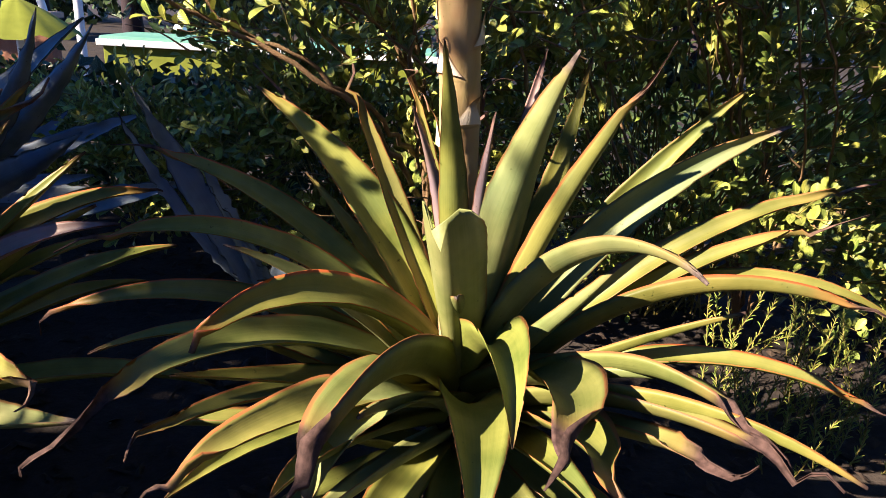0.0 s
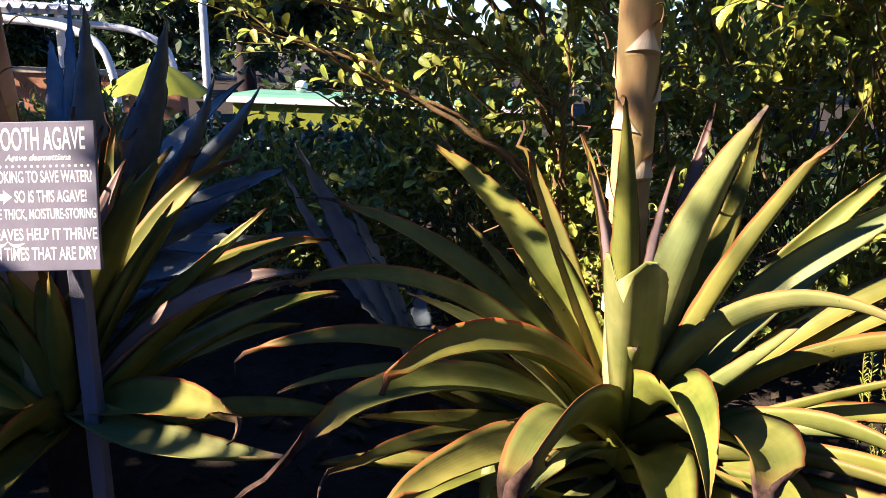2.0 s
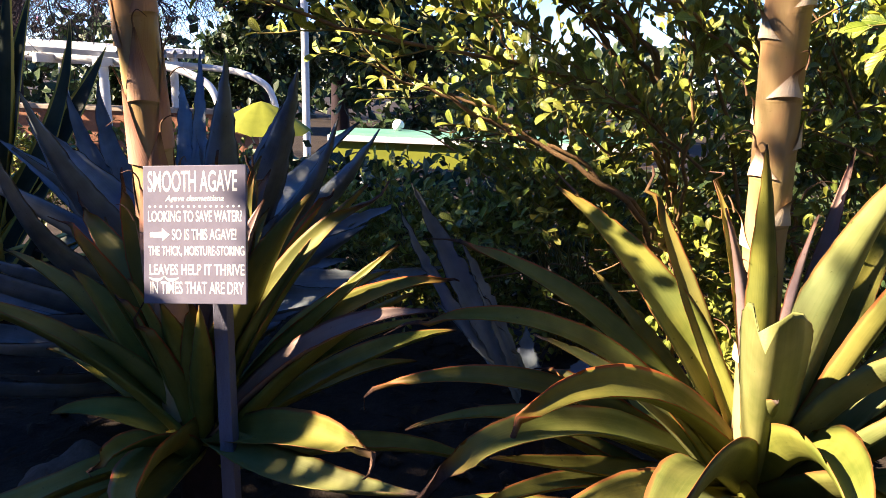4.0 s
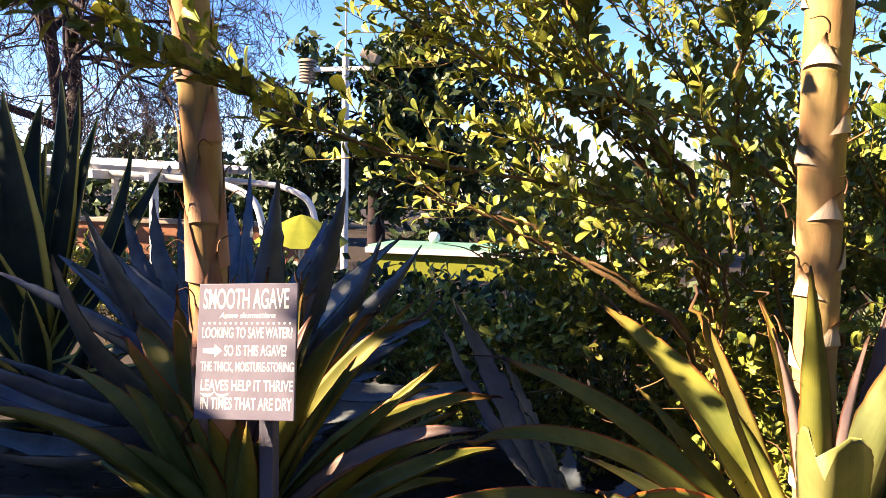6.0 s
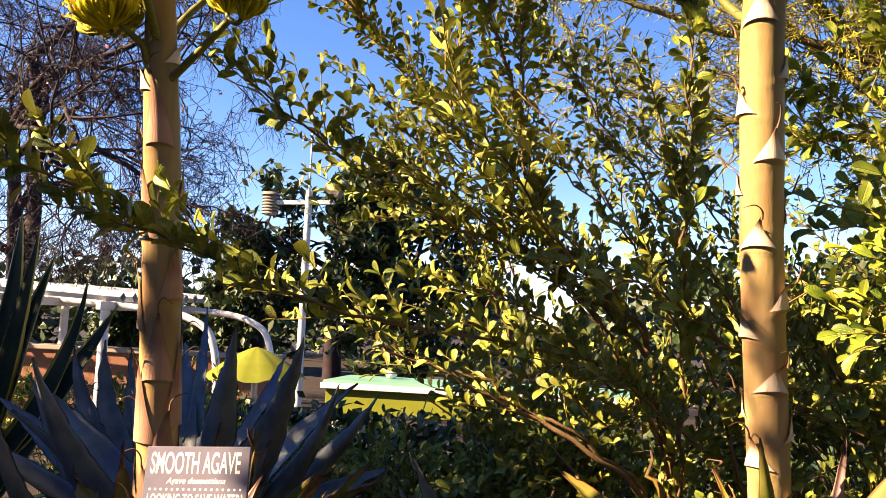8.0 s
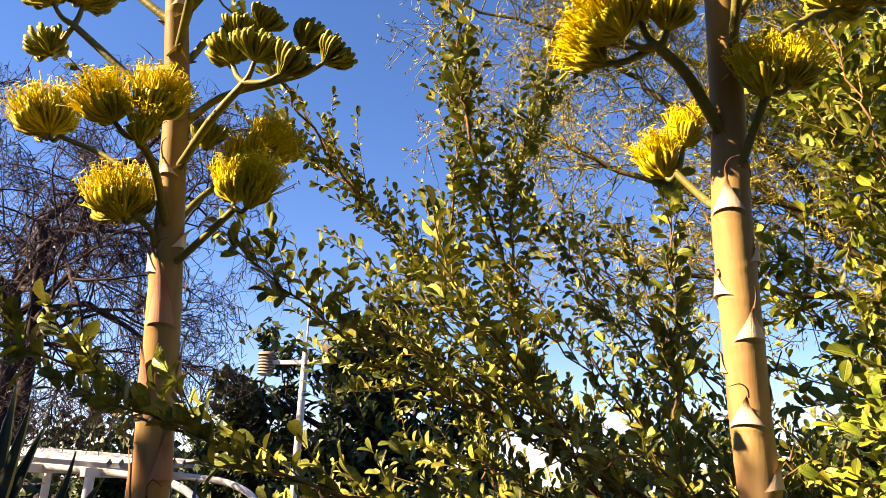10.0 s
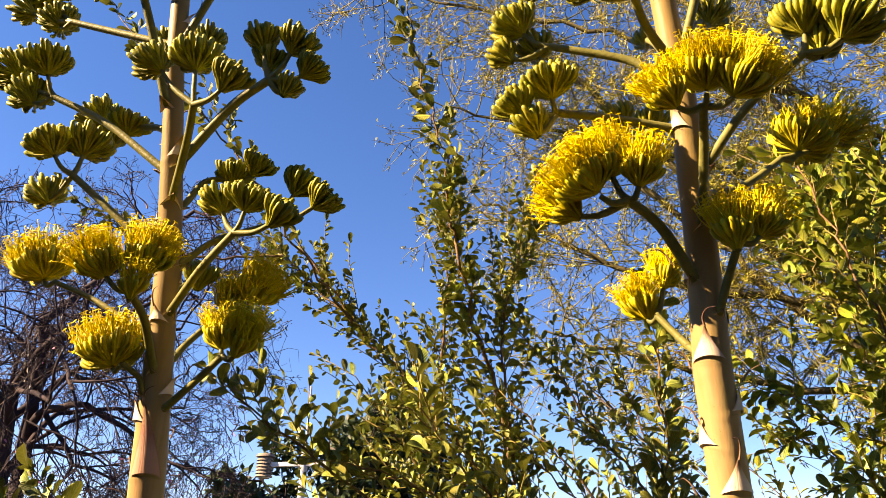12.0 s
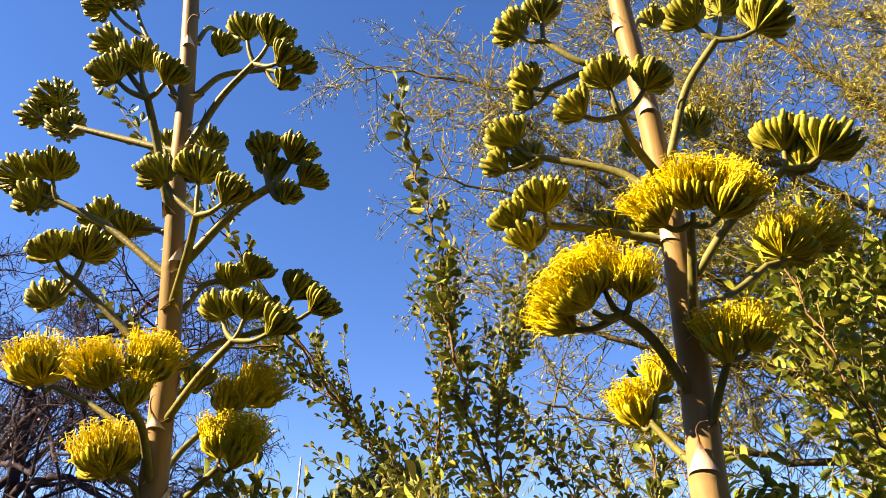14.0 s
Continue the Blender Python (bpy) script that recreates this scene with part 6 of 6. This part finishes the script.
def ground():
    near = np.linspace(-4.5, 5.5, 120)
    far = np.array([8.0, 12, 20, 40, 90, 250, 900])
    xs = np.concatenate([-far[::-1], near, far])
    ys = np.concatenate([-far[::-1], near, far])
    gx, gy = np.meshgrid(xs, ys, indexing="ij")
    z = bed_height(gx, gy)
    lumps = np.array([[noise.noise(Vector((a * 5, b * 5, 0.3))) for b in ys] for a in xs])
    z = z + 0.02 * lumps * (np.abs(gx) < 6) * (np.abs(gy) < 6)
    n, m = gx.shape
    v = np.stack([gx, gy, z], -1).reshape(-1, 3)
    i, j = np.meshgrid(np.arange(n - 1), np.arange(m - 1), indexing="ij")
    f = np.stack([i * m + j, (i + 1) * m + j, (i + 1) * m + j + 1, i * m + j + 1], -1).reshape(-1, 4)
    return solid("ground", mesh_of("ground", v, f), SOIL, (0, 0, 0), "dark mulched garden soil", "ground", "", "structure")


ground()


def mulch():
    r = np.random.default_rng(77)
    h = Heap()
    for k in range(2600):
        x, y = r.uniform(-3.0, 2.2), r.uniform(0.9, 3.6)
        z = float(bed_height(np.array(x), np.array(y))) + 0.012
        a = r.uniform(0, 6.28)
        l, w = r.uniform(0.012, 0.035), r.uniform(0.004, 0.012)
        d, e = np.array([math.cos(a), math.sin(a), r.normal(0, 0.25)]), np.array([-math.sin(a), math.cos(a), r.normal(0, 0.25)])
        c = np.array([x, y, z])
        h.add(np.array([c - d * l - e * w, c + d * l - e * w, c + d * l * 0.8 + e * w, c - d * l + e * w, c + np.array([0, 0, 0.006])]), np.array([[0, 1, 4], [1, 2, 4], [2, 3, 4], [3, 0, 4]]))
    return solid("mulch", h.mesh("mulch", False), CHIP, (0, 0, 0), "scattered brown wood chips and dead leaves", "mulch", "", "stuff")


mulch()


def rock(at, size, seed):
    r = np.random.default_rng(seed)
    bm = bmesh.new()
    bmesh.ops.create_icosphere(bm, subdivisions=4, radius=1.0)
    for v in bm.verts:
        k = 1 + 0.22 * noise.noise(v.co * 1.3 + Vector((seed, 0, 0))) + 0.08 * noise.noise(v.co * 4.0)
        v.co = Vector((v.co.x * size[0], v.co.y * size[1], v.co.z * size[2])) * k
    return solid("rock", mesh_bm("rock", bm, True), ROCK, at, "brown weathered garden rock", "rock")


rock((-1.29, 1.41, GROUND_BED + 0.13), (0.12, 0.11, 0.19), 3)
